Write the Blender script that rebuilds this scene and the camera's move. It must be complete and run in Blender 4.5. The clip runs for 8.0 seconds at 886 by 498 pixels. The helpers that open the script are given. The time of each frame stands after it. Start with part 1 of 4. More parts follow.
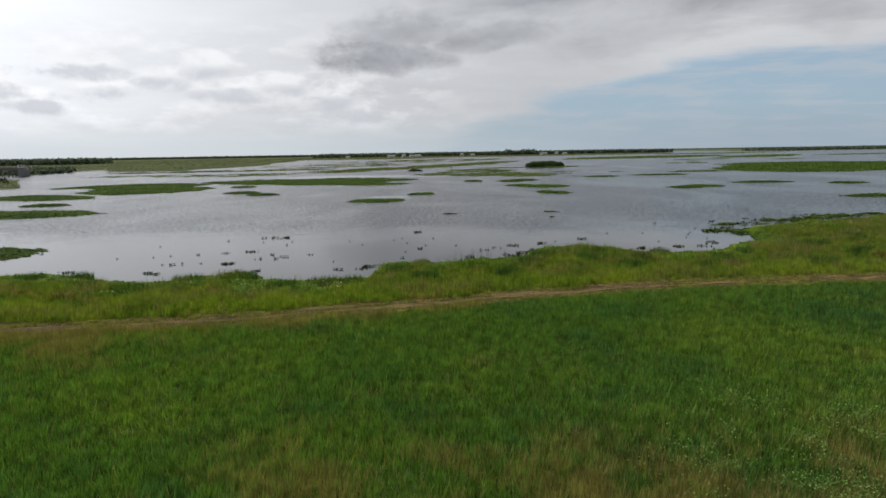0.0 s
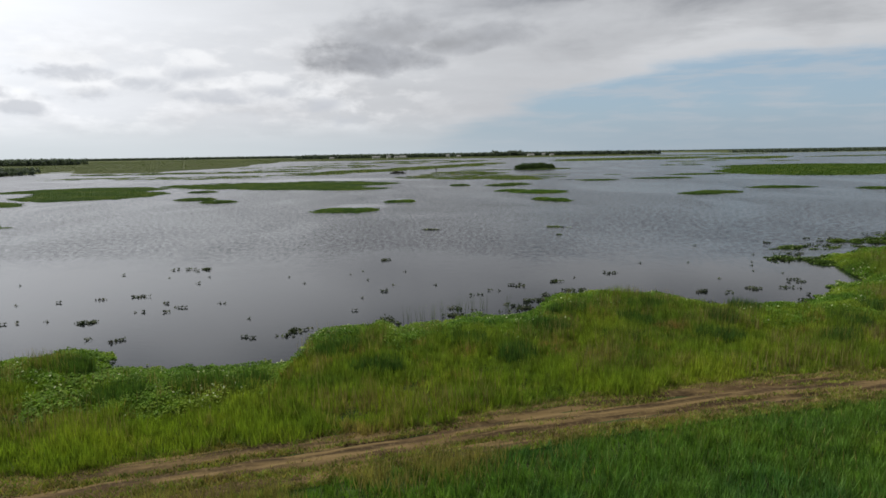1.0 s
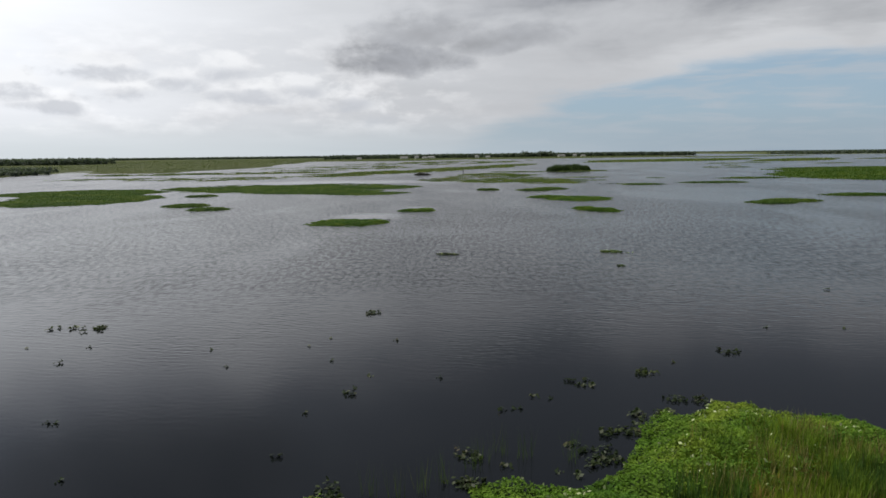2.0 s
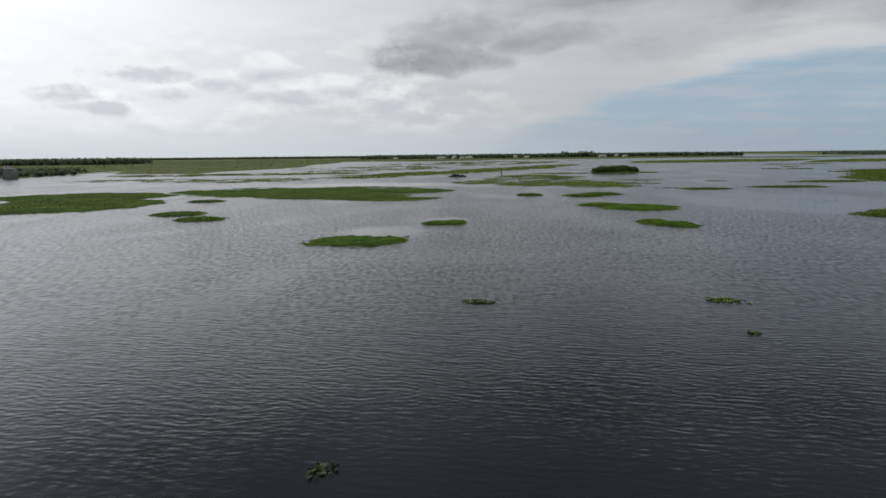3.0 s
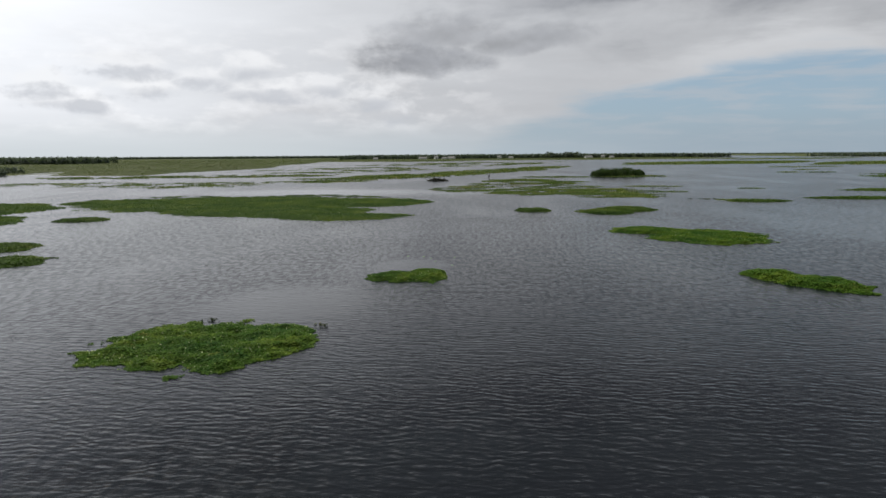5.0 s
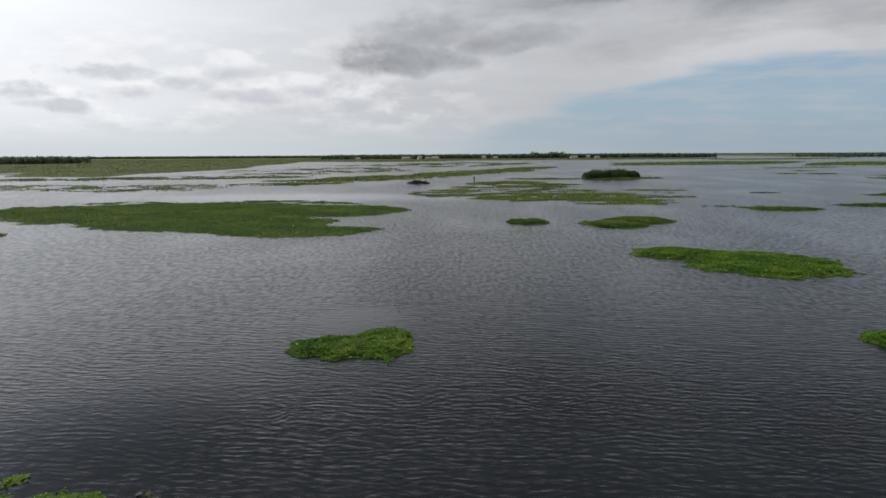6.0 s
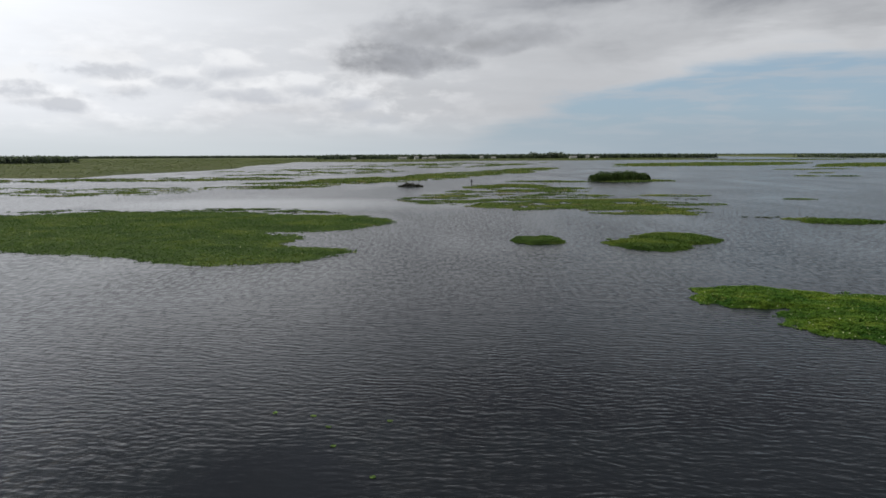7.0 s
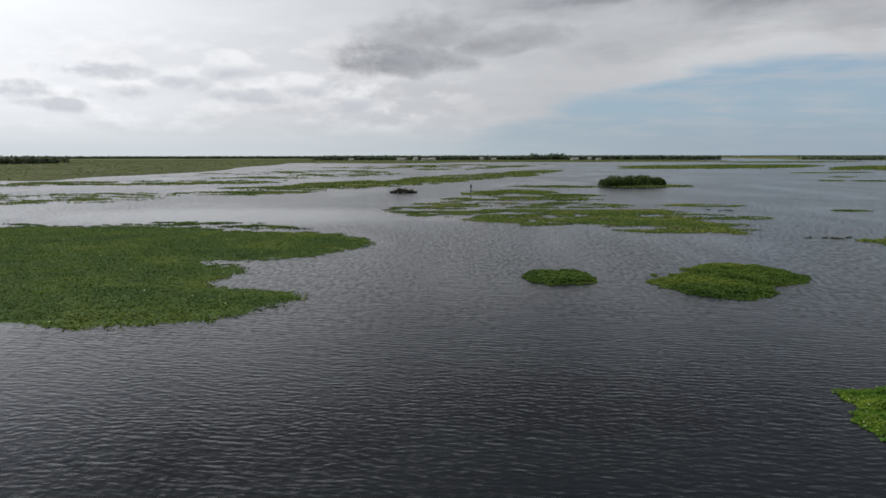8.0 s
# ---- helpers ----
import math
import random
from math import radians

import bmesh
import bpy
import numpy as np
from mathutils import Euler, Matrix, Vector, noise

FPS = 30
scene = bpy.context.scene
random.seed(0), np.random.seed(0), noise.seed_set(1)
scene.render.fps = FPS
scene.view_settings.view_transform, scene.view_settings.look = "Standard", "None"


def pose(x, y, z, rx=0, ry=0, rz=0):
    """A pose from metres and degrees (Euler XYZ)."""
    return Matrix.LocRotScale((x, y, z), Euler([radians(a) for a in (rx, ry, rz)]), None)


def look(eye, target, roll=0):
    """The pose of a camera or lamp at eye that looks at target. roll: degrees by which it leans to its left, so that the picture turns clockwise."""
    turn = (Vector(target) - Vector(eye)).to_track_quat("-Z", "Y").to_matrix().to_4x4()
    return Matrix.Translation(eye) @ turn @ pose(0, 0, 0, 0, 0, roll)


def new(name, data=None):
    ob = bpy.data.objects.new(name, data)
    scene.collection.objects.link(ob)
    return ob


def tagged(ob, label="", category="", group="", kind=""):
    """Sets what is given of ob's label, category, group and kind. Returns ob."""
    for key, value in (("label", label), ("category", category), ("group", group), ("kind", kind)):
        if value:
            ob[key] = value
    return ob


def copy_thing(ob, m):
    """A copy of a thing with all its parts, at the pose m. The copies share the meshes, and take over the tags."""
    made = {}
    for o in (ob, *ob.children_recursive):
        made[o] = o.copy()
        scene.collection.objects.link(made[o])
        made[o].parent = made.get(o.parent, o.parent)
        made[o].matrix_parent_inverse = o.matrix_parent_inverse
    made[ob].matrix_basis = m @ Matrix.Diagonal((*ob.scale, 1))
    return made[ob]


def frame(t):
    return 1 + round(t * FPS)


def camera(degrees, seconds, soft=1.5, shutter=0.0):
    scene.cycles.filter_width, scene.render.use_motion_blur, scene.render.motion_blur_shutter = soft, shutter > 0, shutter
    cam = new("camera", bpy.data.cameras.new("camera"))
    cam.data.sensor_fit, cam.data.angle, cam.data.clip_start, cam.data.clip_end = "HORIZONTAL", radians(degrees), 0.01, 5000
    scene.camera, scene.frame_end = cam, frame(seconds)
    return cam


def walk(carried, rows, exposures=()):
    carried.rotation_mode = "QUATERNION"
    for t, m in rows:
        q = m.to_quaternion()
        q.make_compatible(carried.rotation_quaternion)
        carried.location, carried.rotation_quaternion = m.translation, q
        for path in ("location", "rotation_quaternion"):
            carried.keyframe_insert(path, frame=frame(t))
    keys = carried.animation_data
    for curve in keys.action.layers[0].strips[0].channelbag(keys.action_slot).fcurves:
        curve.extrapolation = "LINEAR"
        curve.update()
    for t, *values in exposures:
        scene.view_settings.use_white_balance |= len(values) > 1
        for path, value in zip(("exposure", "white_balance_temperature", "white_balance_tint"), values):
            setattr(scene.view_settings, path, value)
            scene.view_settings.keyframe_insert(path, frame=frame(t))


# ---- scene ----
cam = camera(63.48, 8.0, soft=1.6)
# seconds, x, y, z, yaw, pitch, roll
PATH = [
    (0.0, 0.0, 0.0, 12.37, 0.0, -7.76, 0.94),
    (0.5, 0.14, 14.1, 12.36, -0.82, -7.73, 0.87),
    (1.0, 1.1, 27.98, 12.33, -1.1, -7.68, 0.86),
    (1.5, 2.0, 41.8, 12.31, -1.2, -7.66, 0.82),
    (1.7, 2.3, 47.4, 12.31, -1.12, -7.64, 0.77),
    (1.8, 2.4, 50.2, 12.31, -0.62, -7.63, 0.74),
    (1.9, 2.5, 53.0, 12.31, 0.15, -7.62, 0.7),
    (2.0, 2.6, 55.8, 12.32, 1.22, -7.61, 0.67),
    (2.1, 2.65, 58.6, 12.32, 2.1, -7.61, 0.66),
    (2.2, 2.7, 61.4, 12.32, 2.62, -7.6, 0.65),
    (3.5, 2.6, 98.4, 12.32, 4.46, -7.57, 0.57),
    (4.0, 1.6, 112.5, 12.3, 4.72, -7.56, 0.49),
    (4.5, 1.0, 126.4, 12.29, 4.48, -7.56, 0.42),
    (4.7, 0.85, 131.8, 12.32, 4.03, -7.56, 0.41),
    (4.8, 0.8, 134.5, 12.34, 3.67, -7.56, 0.4),
    (4.9, 0.75, 137.1, 12.36, 3.18, -7.57, 0.39),
    (5.0, 0.7, 139.7, 12.38, 2.86, -7.57, 0.39),
    (5.2, 0.65, 144.9, 12.4, 2.42, -7.57, 0.38),
    (6.5, 0.85, 179.0, 12.55, 1.5, -7.59, 0.27),
    (7.0, 1.2, 192.2, 12.68, 1.43, -7.59, 0.22),
    (7.5, 1.55, 205.8, 12.92, 1.42, -7.57, 0.15),
    (8.0, 1.8, 219.8, 13.2, 1.43, -7.52, 0.06),
]
walk(cam, [(t, pose(x, y, z, 90 + p, r, yaw)) for t, x, y, z, yaw, p, r in PATH],
     exposures=((0.0, 0.07), (1.5, 0.06), (2.2, 0.03), (3.3, 0.0), (8.0, 0.0)))

# ---------------------------------------------------------------- light
SUN_AZ, SUN_EL = -48.0, 57.0     # degrees to the right of +y, above the horizon
scene.view_settings.exposure = 0.0


class Nodes:
    """Short writing of node trees."""

    def __init__(self, tree):
        self.tree = tree

    def add(self, kind, **settings):
        n = self.tree.nodes.new(kind)
        if "operation" in settings:
            n.operation = settings["operation"]
        if "blend_type" in settings:
            n.blend_type = settings["blend_type"]
        if "data_type" in settings:
            n.data_type = settings["data_type"]
        return n

    def put(self, socket, value):
        if isinstance(value, bpy.types.NodeSocket):
            self.tree.links.new(value, socket)
        elif value is not None:
            socket.default_value = value

    def m(self, op, a, b=None, c=None, clamp=False):
        n = self.add("ShaderNodeMath", operation=op)
        n.use_clamp = clamp
        for s, v in zip(n.inputs, (a, b, c)):
            self.put(s, v)
        return n.outputs[0]

    def ramp(self, x, lo, hi, a=0.0, b=1.0):
        n = self.add("ShaderNodeMapRange")
        n.interpolation_type = "SMOOTHSTEP"
        for s, v in zip(n.inputs, (x, lo, hi, a, b)):
            self.put(s, v)
        return n.outputs[0]

    def mix(self, f, a, b, blend="MIX"):
        n = self.add("ShaderNodeMix", data_type="RGBA", blend_type=blend)
        self.put(n.inputs[0], f)
        for s, v in ((n.inputs[6], a), (n.inputs[7], b)):
            self.put(s, (*v, 1.0) if isinstance(v, tuple) and len(v) == 3 else v)
        return n.outputs[2]

    def noise(self, vec, scale, detail=4.0, rough=0.55, warp=0.0):
        n = self.add("ShaderNodeTexNoise")
        self.put(n.inputs["Vector"], vec)
        for k, v in (("Scale", scale), ("Detail", detail), ("Roughness", rough), ("Distortion", warp)):
            n.inputs[k].default_value = v
        return n.outputs["Fac"]

    def scaled(self, vec, s, turn=0.0):
        n = self.add("ShaderNodeMapping")
        self.put(n.inputs["Vector"], vec)
        n.inputs["Scale"].default_value = s
        n.inputs["Rotation"].default_value = (0, 0, radians(turn))
        return n.outputs[0]

    def join(self, x, y, z=0.0):
        n = self.add("ShaderNodeCombineXYZ")
        for s, v in zip(n.inputs, (x, y, z)):
            self.put(s, v)
        return n.outputs[0]


def make_sky():
    world = bpy.data.worlds.new("sky")
    scene.world = world
    world.use_nodes = True
    tree = world.node_tree
    tree.nodes.clear()
    k = Nodes(tree)
    out = k.add("ShaderNodeOutputWorld")
    back = k.add("ShaderNodeBackground")
    back.inputs["Strength"].default_value = 0.1
    tree.links.new(back.outputs[0], out.inputs[0])
    sky = k.add("ShaderNodeTexSky")
    sky.sky_type = "NISHITA"
    sky.sun_disc = False
    sky.sun_elevation, sky.sun_rotation = radians(SUN_EL), radians(SUN_AZ)
    sky.air_density, sky.dust_density, sky.ozone_density = 1.0, 1.2, 1.5
    co = k.add("ShaderNodeTexCoord").outputs["Generated"]
    sep = k.add("ShaderNodeSeparateXYZ")
    tree.links.new(co, sep.inputs[0])
    x, y, z = sep.outputs
    az = k.m("MULTIPLY", k.m("ARCTAN2", x, y), 57.2958)
    el = k.m("MULTIPLY", k.m("ARCSINE", z), 57.2958)
    up = k.m("ADD", k.m("MAXIMUM", z, 0.0), 0.07)
    deck = k.join(k.m("DIVIDE", x, up), k.m("DIVIDE", y, up))
    flat = k.join(k.m("MULTIPLY", az, 0.1), k.m("MULTIPLY", el, 0.22))
    wide = k.join(k.m("MULTIPLY", az, 0.07), k.m("MULTIPLY", el, 0.16))
    tilted = k.scaled(wide, (0.7, 2.2, 1.0), -24)
    big = k.noise(deck, 0.35, 5, 0.5, 0.3)
    mid = k.noise(flat, 1.0, 8, 0.55, 0.25)
    streak = k.noise(tilted, 1.6, 8, 0.6, 0.35)
    wob = k.m("SUBTRACT", mid, 0.5)
    sw = k.m("SUBTRACT", streak, 0.5)
    # brightness of the cloud deck: brightest round the hidden sun
    da = k.m("DIVIDE", k.m("SUBTRACT", az, SUN_AZ), 34.0)
    de = k.m("DIVIDE", k.m("SUBTRACT", el, 13.0), 16.0)
    far = k.m("ADD", k.m("MULTIPLY", da, da), k.m("MULTIPLY", de, de))
    glow = k.m("POWER", 2.718, k.m("MULTIPLY", far, -1.0))
    lum = k.m("ADD", 5.0, k.m("MULTIPLY", glow, 6.6))
    lum = k.m("ADD", lum, k.m("MULTIPLY", sw, 1.3))
    lum = k.m("ADD", lum, k.m("MULTIPLY", k.m("SUBTRACT", big, 0.5), 2.0))
    high = k.m("ADD", k.m("SUBTRACT", el, k.m("MULTIPLY", wob, 14.0)), k.ramp(az, -20.0, 15.0, 0.0, 4.0))
    cloud = k.mix(1.0, k.join(lum, lum, lum), (0.972, 1.0, 1.05), "MULTIPLY")
    # sky above the view: dimmed to darken the water, brightened again overhead
    shade = k.m("ADD", k.ramp(az, 0.0, 25.0, 1.02, 1.35), k.m("MULTIPLY", glow, 3.2))
    # a dark bank of cloud above the view, added for the bay's dark reflection
    ub, vb = k.m("DIVIDE", k.m("ADD", az, 25.0), 12.0), k.m("DIVIDE", k.m("SUBTRACT", el, 23.0), 4.6)
    bank = k.m("ADD", k.m("ADD", k.m("MULTIPLY", ub, ub), k.m("MULTIPLY", vb, vb)), k.m("MULTIPLY", wob, 1.6))
    shade = k.m("MULTIPLY", shade, k.ramp(bank, 0.4, 1.4, 0.6, 1.0))
    shade = k.m("ADD", shade, k.m("MULTIPLY", k.m("SUBTRACT", big, 0.5), 1.4))
    shade = k.m("MULTIPLY", shade, k.ramp(el, 38.0, 75.0, 1.0, 2.6))
    cloud = k.mix(k.ramp(high, 11.8, 20.5), cloud, k.join(k.m("MULTIPLY", shade, 0.86), k.m("MULTIPLY", shade, 0.97), k.m("MULTIPLY", shade, 1.2)))
    # cumulus banks: lit tops, grey undersides
    puff = k.join(k.m("MULTIPLY", az, 0.17), k.m("MULTIPLY", el, 0.42))
    lift = k.join(k.m("MULTIPLY", az, 0.17), k.m("MULTIPLY", k.m("ADD", el, 0.6), 0.42))
    n_a, n_b = k.noise(puff, 1.0, 8, 0.56, 0.0), k.noise(lift, 1.0, 8, 0.56, 0.0)
    relief = k.m("MULTIPLY", k.m("SUBTRACT", n_a, n_b), 9.0)
    band = k.m("MULTIPLY", k.ramp(el, 0.9, 2.2), k.ramp(el, 6.5, 10.5, 1.0, 0.15))
    side = k.ramp(az, 6.0, -6.0, 0.08, 1.0)
    place_ = k.m("MULTIPLY", band, side)
    heap = k.m("MULTIPLY", k.ramp(n_a, 0.45, 0.56), place_)
    tops = k.m("ADD", 7.4, k.m("ADD", k.m("MULTIPLY", relief, 1.6), k.m("MULTIPLY", glow, 2.2)))
    cloud = k.mix(k.m("MULTIPLY", heap, 0.3), cloud, k.join(tops, tops, k.m("MULTIPLY", tops, 1.02)))
    veil = k.m("MULTIPLY", k.m("MULTIPLY", relief, k.m("MULTIPLY", place_, 0.22)), k.ramp(n_a, 0.36, 0.5))
    cloud = k.mix(1.0, cloud, k.join(veil, veil, k.m("MULTIPLY", veil, 0.95)), "ADD")
    # small cumulus: grey ragged bases under lit heads
    base, head = 0.0, 0.0
    billow = k.noise(k.join(k.m("MULTIPLY", az, 0.4), k.m("MULTIPLY", el, 0.62), 2.0), 1.0, 7, 0.58, 0.2)
    rough = k.m("ADD", k.m("MULTIPLY", k.m("SUBTRACT", billow, 0.5), 6.0), k.m("MULTIPLY", k.m("SUBTRACT", n_a, 0.5), 2.0))
    for ca, ce, ra in ((-26.6, 5.9, 3.2), (-25.3, 4.3, 3.0), (-31.5, 4.4, 2.2), (-29.5, 3.4, 2.4), (-17.6, 6.0, 2.0), (-16.0, 4.4, 2.8), (-8.6, 3.8, 2.4), (-12.3, 4.7, 1.8), (-6.2, 2.7, 1.6), (-21.0, 5.2, 1.8)):
        u = k.m("DIVIDE", k.m("SUBTRACT", az, ca), ra)
        u = k.m("MULTIPLY", u, u)
        for lift_, thick in ((0.0, 0.55), (0.85, 0.85)):
            v = k.m("DIVIDE", k.m("SUBTRACT", el, ce + lift_), thick)
            r = k.m("ADD", k.m("SUBTRACT", k.m("SUBTRACT", 1.0, u), k.m("MULTIPLY", v, v)), rough)
            if lift_:
                head = k.m("MAXIMUM", head, k.ramp(r, -0.3, 1.3))
            else:
                base = k.m("MAXIMUM", base, k.ramp(r, -0.6, 1.4))
    cloud = k.mix(k.m("MULTIPLY", head, 0.6), cloud, (9.2, 9.3, 9.5))
    cloud = k.mix(k.m("MULTIPLY", base, 0.72), cloud, (5.3, 5.55, 6.05))
    # dark rain clouds
    dark = 0.0
    body = k.join(k.m("MULTIPLY", az, 0.17), k.m("MULTIPLY", el, 0.32), 4.0)
    above = k.join(k.m("MULTIPLY", az, 0.17), k.m("MULTIPLY", k.m("ADD", el, 0.5), 0.32), 4.0)
    lump, lump_up = k.noise(body, 1.0, 6, 0.44, 0.1), k.noise(above, 1.0, 6, 0.44, 0.1)
    for ca, ce, ra, re, slope, weight in ((-4.6, 7.1, 5.8, 1.8, 0.0, 1.0), (-3.2, 8.9, 5.0, 2.0, 0.05, 0.72), (3.4, 8.4, 5.8, 1.3, 0.1, 0.66), (2.0, 10.9, 5.0, 1.2, 0.1, 0.25), (12.0, 12.0, 3.4, 1.3, 0.12, 0.95), (25.0, 11.6, 7.0, 0.7, 0.1, 0.25)):
        u = k.m("SUBTRACT", az, ca)
        v = k.m("DIVIDE", k.m("SUBTRACT", k.m("SUBTRACT", el, ce), k.m("MULTIPLY", u, slope)), re)
        v = k.m("MAXIMUM", v, k.m("MULTIPLY", v, -1.5))
        u = k.m("DIVIDE", u, ra)
        r = k.m("SUBTRACT", 1.0, k.m("ADD", k.m("MULTIPLY", u, u), k.m("MULTIPLY", v, v)))
        r = k.m("ADD", r, k.m("MULTIPLY", k.m("SUBTRACT", billow, 0.5), 2.0))
        r = k.m("ADD", r, k.m("MULTIPLY", k.m("SUBTRACT", lump, 0.5), 1.0))
        dark = k.m("MAXIMUM", dark, k.m("MULTIPLY", k.ramp(r, -0.35, 0.85), weight))
    gloom = k.m("ADD", 3.2, k.m("MULTIPLY", k.m("SUBTRACT", lump, lump_up), 7.0))
    cloud = k.mix(k.m("MULTIPLY", dark, 0.9), cloud, k.join(k.m("MULTIPLY", gloom, 0.98), k.m("MULTIPLY", gloom, 1.02), k.m("MULTIPLY", gloom, 1.11)))
    # clear wedge below the edge of the deck
    edge = k.m("SUBTRACT", 1.0, k.m("POWER", 2.718, k.m("DIVIDE", k.m("ADD", az, 1.5), -11.0)))
    edge = k.m("MULTIPLY", edge, 7.7)
    gap = k.m("SUBTRACT", edge, el)
    gap = k.m("ADD", gap, k.m("MULTIPLY", sw, 4.5))
    gap = k.m("ADD", gap, k.m("MULTIPLY", wob, 2.0))
    rim = k.m("MULTIPLY", k.m("MULTIPLY", k.ramp(gap, -2.6, -0.6), k.ramp(az, 6.0, 20.0)), 1.1)
    cloud = k.mix(1.0, cloud, k.join(rim, rim, rim), "ADD")
    clear = k.m("MULTIPLY", k.ramp(gap, -0.5, 1.3), k.ramp(az, 100.0, 70.0))
    blue = k.mix(0.75, sky.outputs[0], (3.05, 4.25, 5.5))
    wisp = k.m("MULTIPLY", k.ramp(k.noise(k.scaled(flat, (0.8, 2.6, 1.0), -8), 2.0, 7, 0.6, 0.3), 0.42, 0.66), 0.6)
    blue = k.mix(wisp, blue, (4.5, 4.9, 5.4))
    col = k.mix(clear, cloud, blue)
    # haze on the horizon
    haze = k.ramp(el, 3.4, -0.2)
    warm = k.ramp(az, 25.0, -25.0)
    col = k.mix(k.m("MULTIPLY", haze, 0.85), col, k.mix(warm, (3.3, 4.05, 4.7), (6.1, 6.65, 7.0)))
    # below the horizon
    col = k.mix(k.ramp(el, -0.2, -3.0), col, (1.2, 1.3, 1.2))
    tree.links.new(col, back.inputs[0])


make_sky()
sun = new("sun", bpy.data.lights.new("sun", "SUN"))
sun.data.energy, sun.data.angle, sun.data.color = 4.0, radians(12), (1.0, 0.94, 0.85)
sa, se = radians(SUN_AZ), radians(SUN_EL)
sun.matrix_world = look((0, 0, 80), (-math.sin(sa) * math.cos(se), -math.cos(sa) * math.cos(se), 80 - math.sin(se)))


# ---------------------------------------------------------------- materials
def blank(name):
    mat = bpy.data.materials.new(name)
    mat.use_nodes = True
    mat.node_tree.nodes.clear()
    k = Nodes(mat.node_tree)
    out = k.add("ShaderNodeOutputMaterial")
    return mat, k, out.inputs["Surface"]


def place(k):
    return k.add("ShaderNodeNewGeometry").outputs["Position"]


def foliage(name, low, mid, high, dry, dry_at=0.62, patch=0.12, gloss=0.75, through_light=0.3, clump=0.7, each=0.5):
    """Leaves: three greens in patches, some dry or pale ones."""
    mat, k, surf = blank(name)
    pos = place(k)
    rnd = k.add("ShaderNodeNewGeometry").outputs["Random Per Island"]
    n1 = k.noise(pos, patch, 4, 0.55, 0.4)
    n2 = k.noise(pos, patch * 6, 4, 0.6)
    f = k.m("ADD", k.m("MULTIPLY", n1, 0.65), k.m("MULTIPLY", n2, 0.35))
    col = k.mix(k.ramp(f, 0.38, 0.5), low, mid)
    col = k.mix(k.ramp(f, 0.5, 0.62), col, high)
    n3 = k.noise(k.scaled(pos, (1, 1.6, 1)), patch * 1.7, 5, 0.6, 0.5)
    d = k.m("ADD", n3, k.m("MULTIPLY", k.m("SUBTRACT", rnd, 0.5), 0.16))
    col = k.mix(k.ramp(d, dry_at, dry_at + 0.1), col, dry)
    v = k.m("ADD", k.m("ADD", 0.35 - each / 2, k.m("MULTIPLY", rnd, each)), k.ramp(k.noise(pos, 1.7, 4, 0.6), 0.32, 0.68, 1.0 - clump, 1.0))
    col = k.mix(1.0, col, k.join(v, v, v), "MULTIPLY")
    pri = k.add("ShaderNodeBsdfPrincipled")
    k.put(pri.inputs["Base Color"], col)
    pri.inputs["Roughness"].default_value = gloss
    pri.inputs["Specular IOR Level"].default_value = 0.15
    tr = k.add("ShaderNodeBsdfTranslucent")
    k.put(tr.inputs[0], k.mix(1.0, col, (1.1, 1.25, 0.6), "MULTIPLY"))
    mx = k.add("ShaderNodeMixShader")
    mx.inputs[0].default_value = through_light
    k.tree.links.new(pri.outputs[0], mx.inputs[1])
    k.tree.links.new(tr.outputs[0], mx.inputs[2])
    k.tree.links.new(mx.outputs[0], surf)
    return mat


def rough_stuff(name, a, b, c, scale, rough=0.9, bump=0.3, spec=0.2):
    """Soil, sand, concrete, wood: three tones at two scales with relief."""
    mat, k, surf = blank(name)
    pos = place(k)
    n1 = k.noise(pos, scale, 5, 0.6, 0.3)
    n2 = k.noise(pos, scale * 9, 5, 0.65)
    col = k.mix(k.ramp(n1, 0.36, 0.62), a, b)
    col = k.mix(k.m("MULTIPLY", k.ramp(n2, 0.45, 0.7), 0.6), col, c)
    pri = k.add("ShaderNodeBsdfPrincipled")
    k.put(pri.inputs["Base Color"], col)
    pri.inputs["Roughness"].default_value = rough
    pri.inputs["Specular IOR Level"].default_value = spec
    bp = k.add("ShaderNodeBump")
    bp.inputs["Strength"].default_value = bump
    bp.inputs["Distance"].default_value = 0.3 / scale * 0.1
    k.put(bp.inputs["Height"], k.m("ADD", n1, k.m("MULTIPLY", n2, 0.4)))
    k.put(pri.inputs["Normal"], bp.outputs[0])
    k.tree.links.new(pri.outputs[0], surf)
    return mat


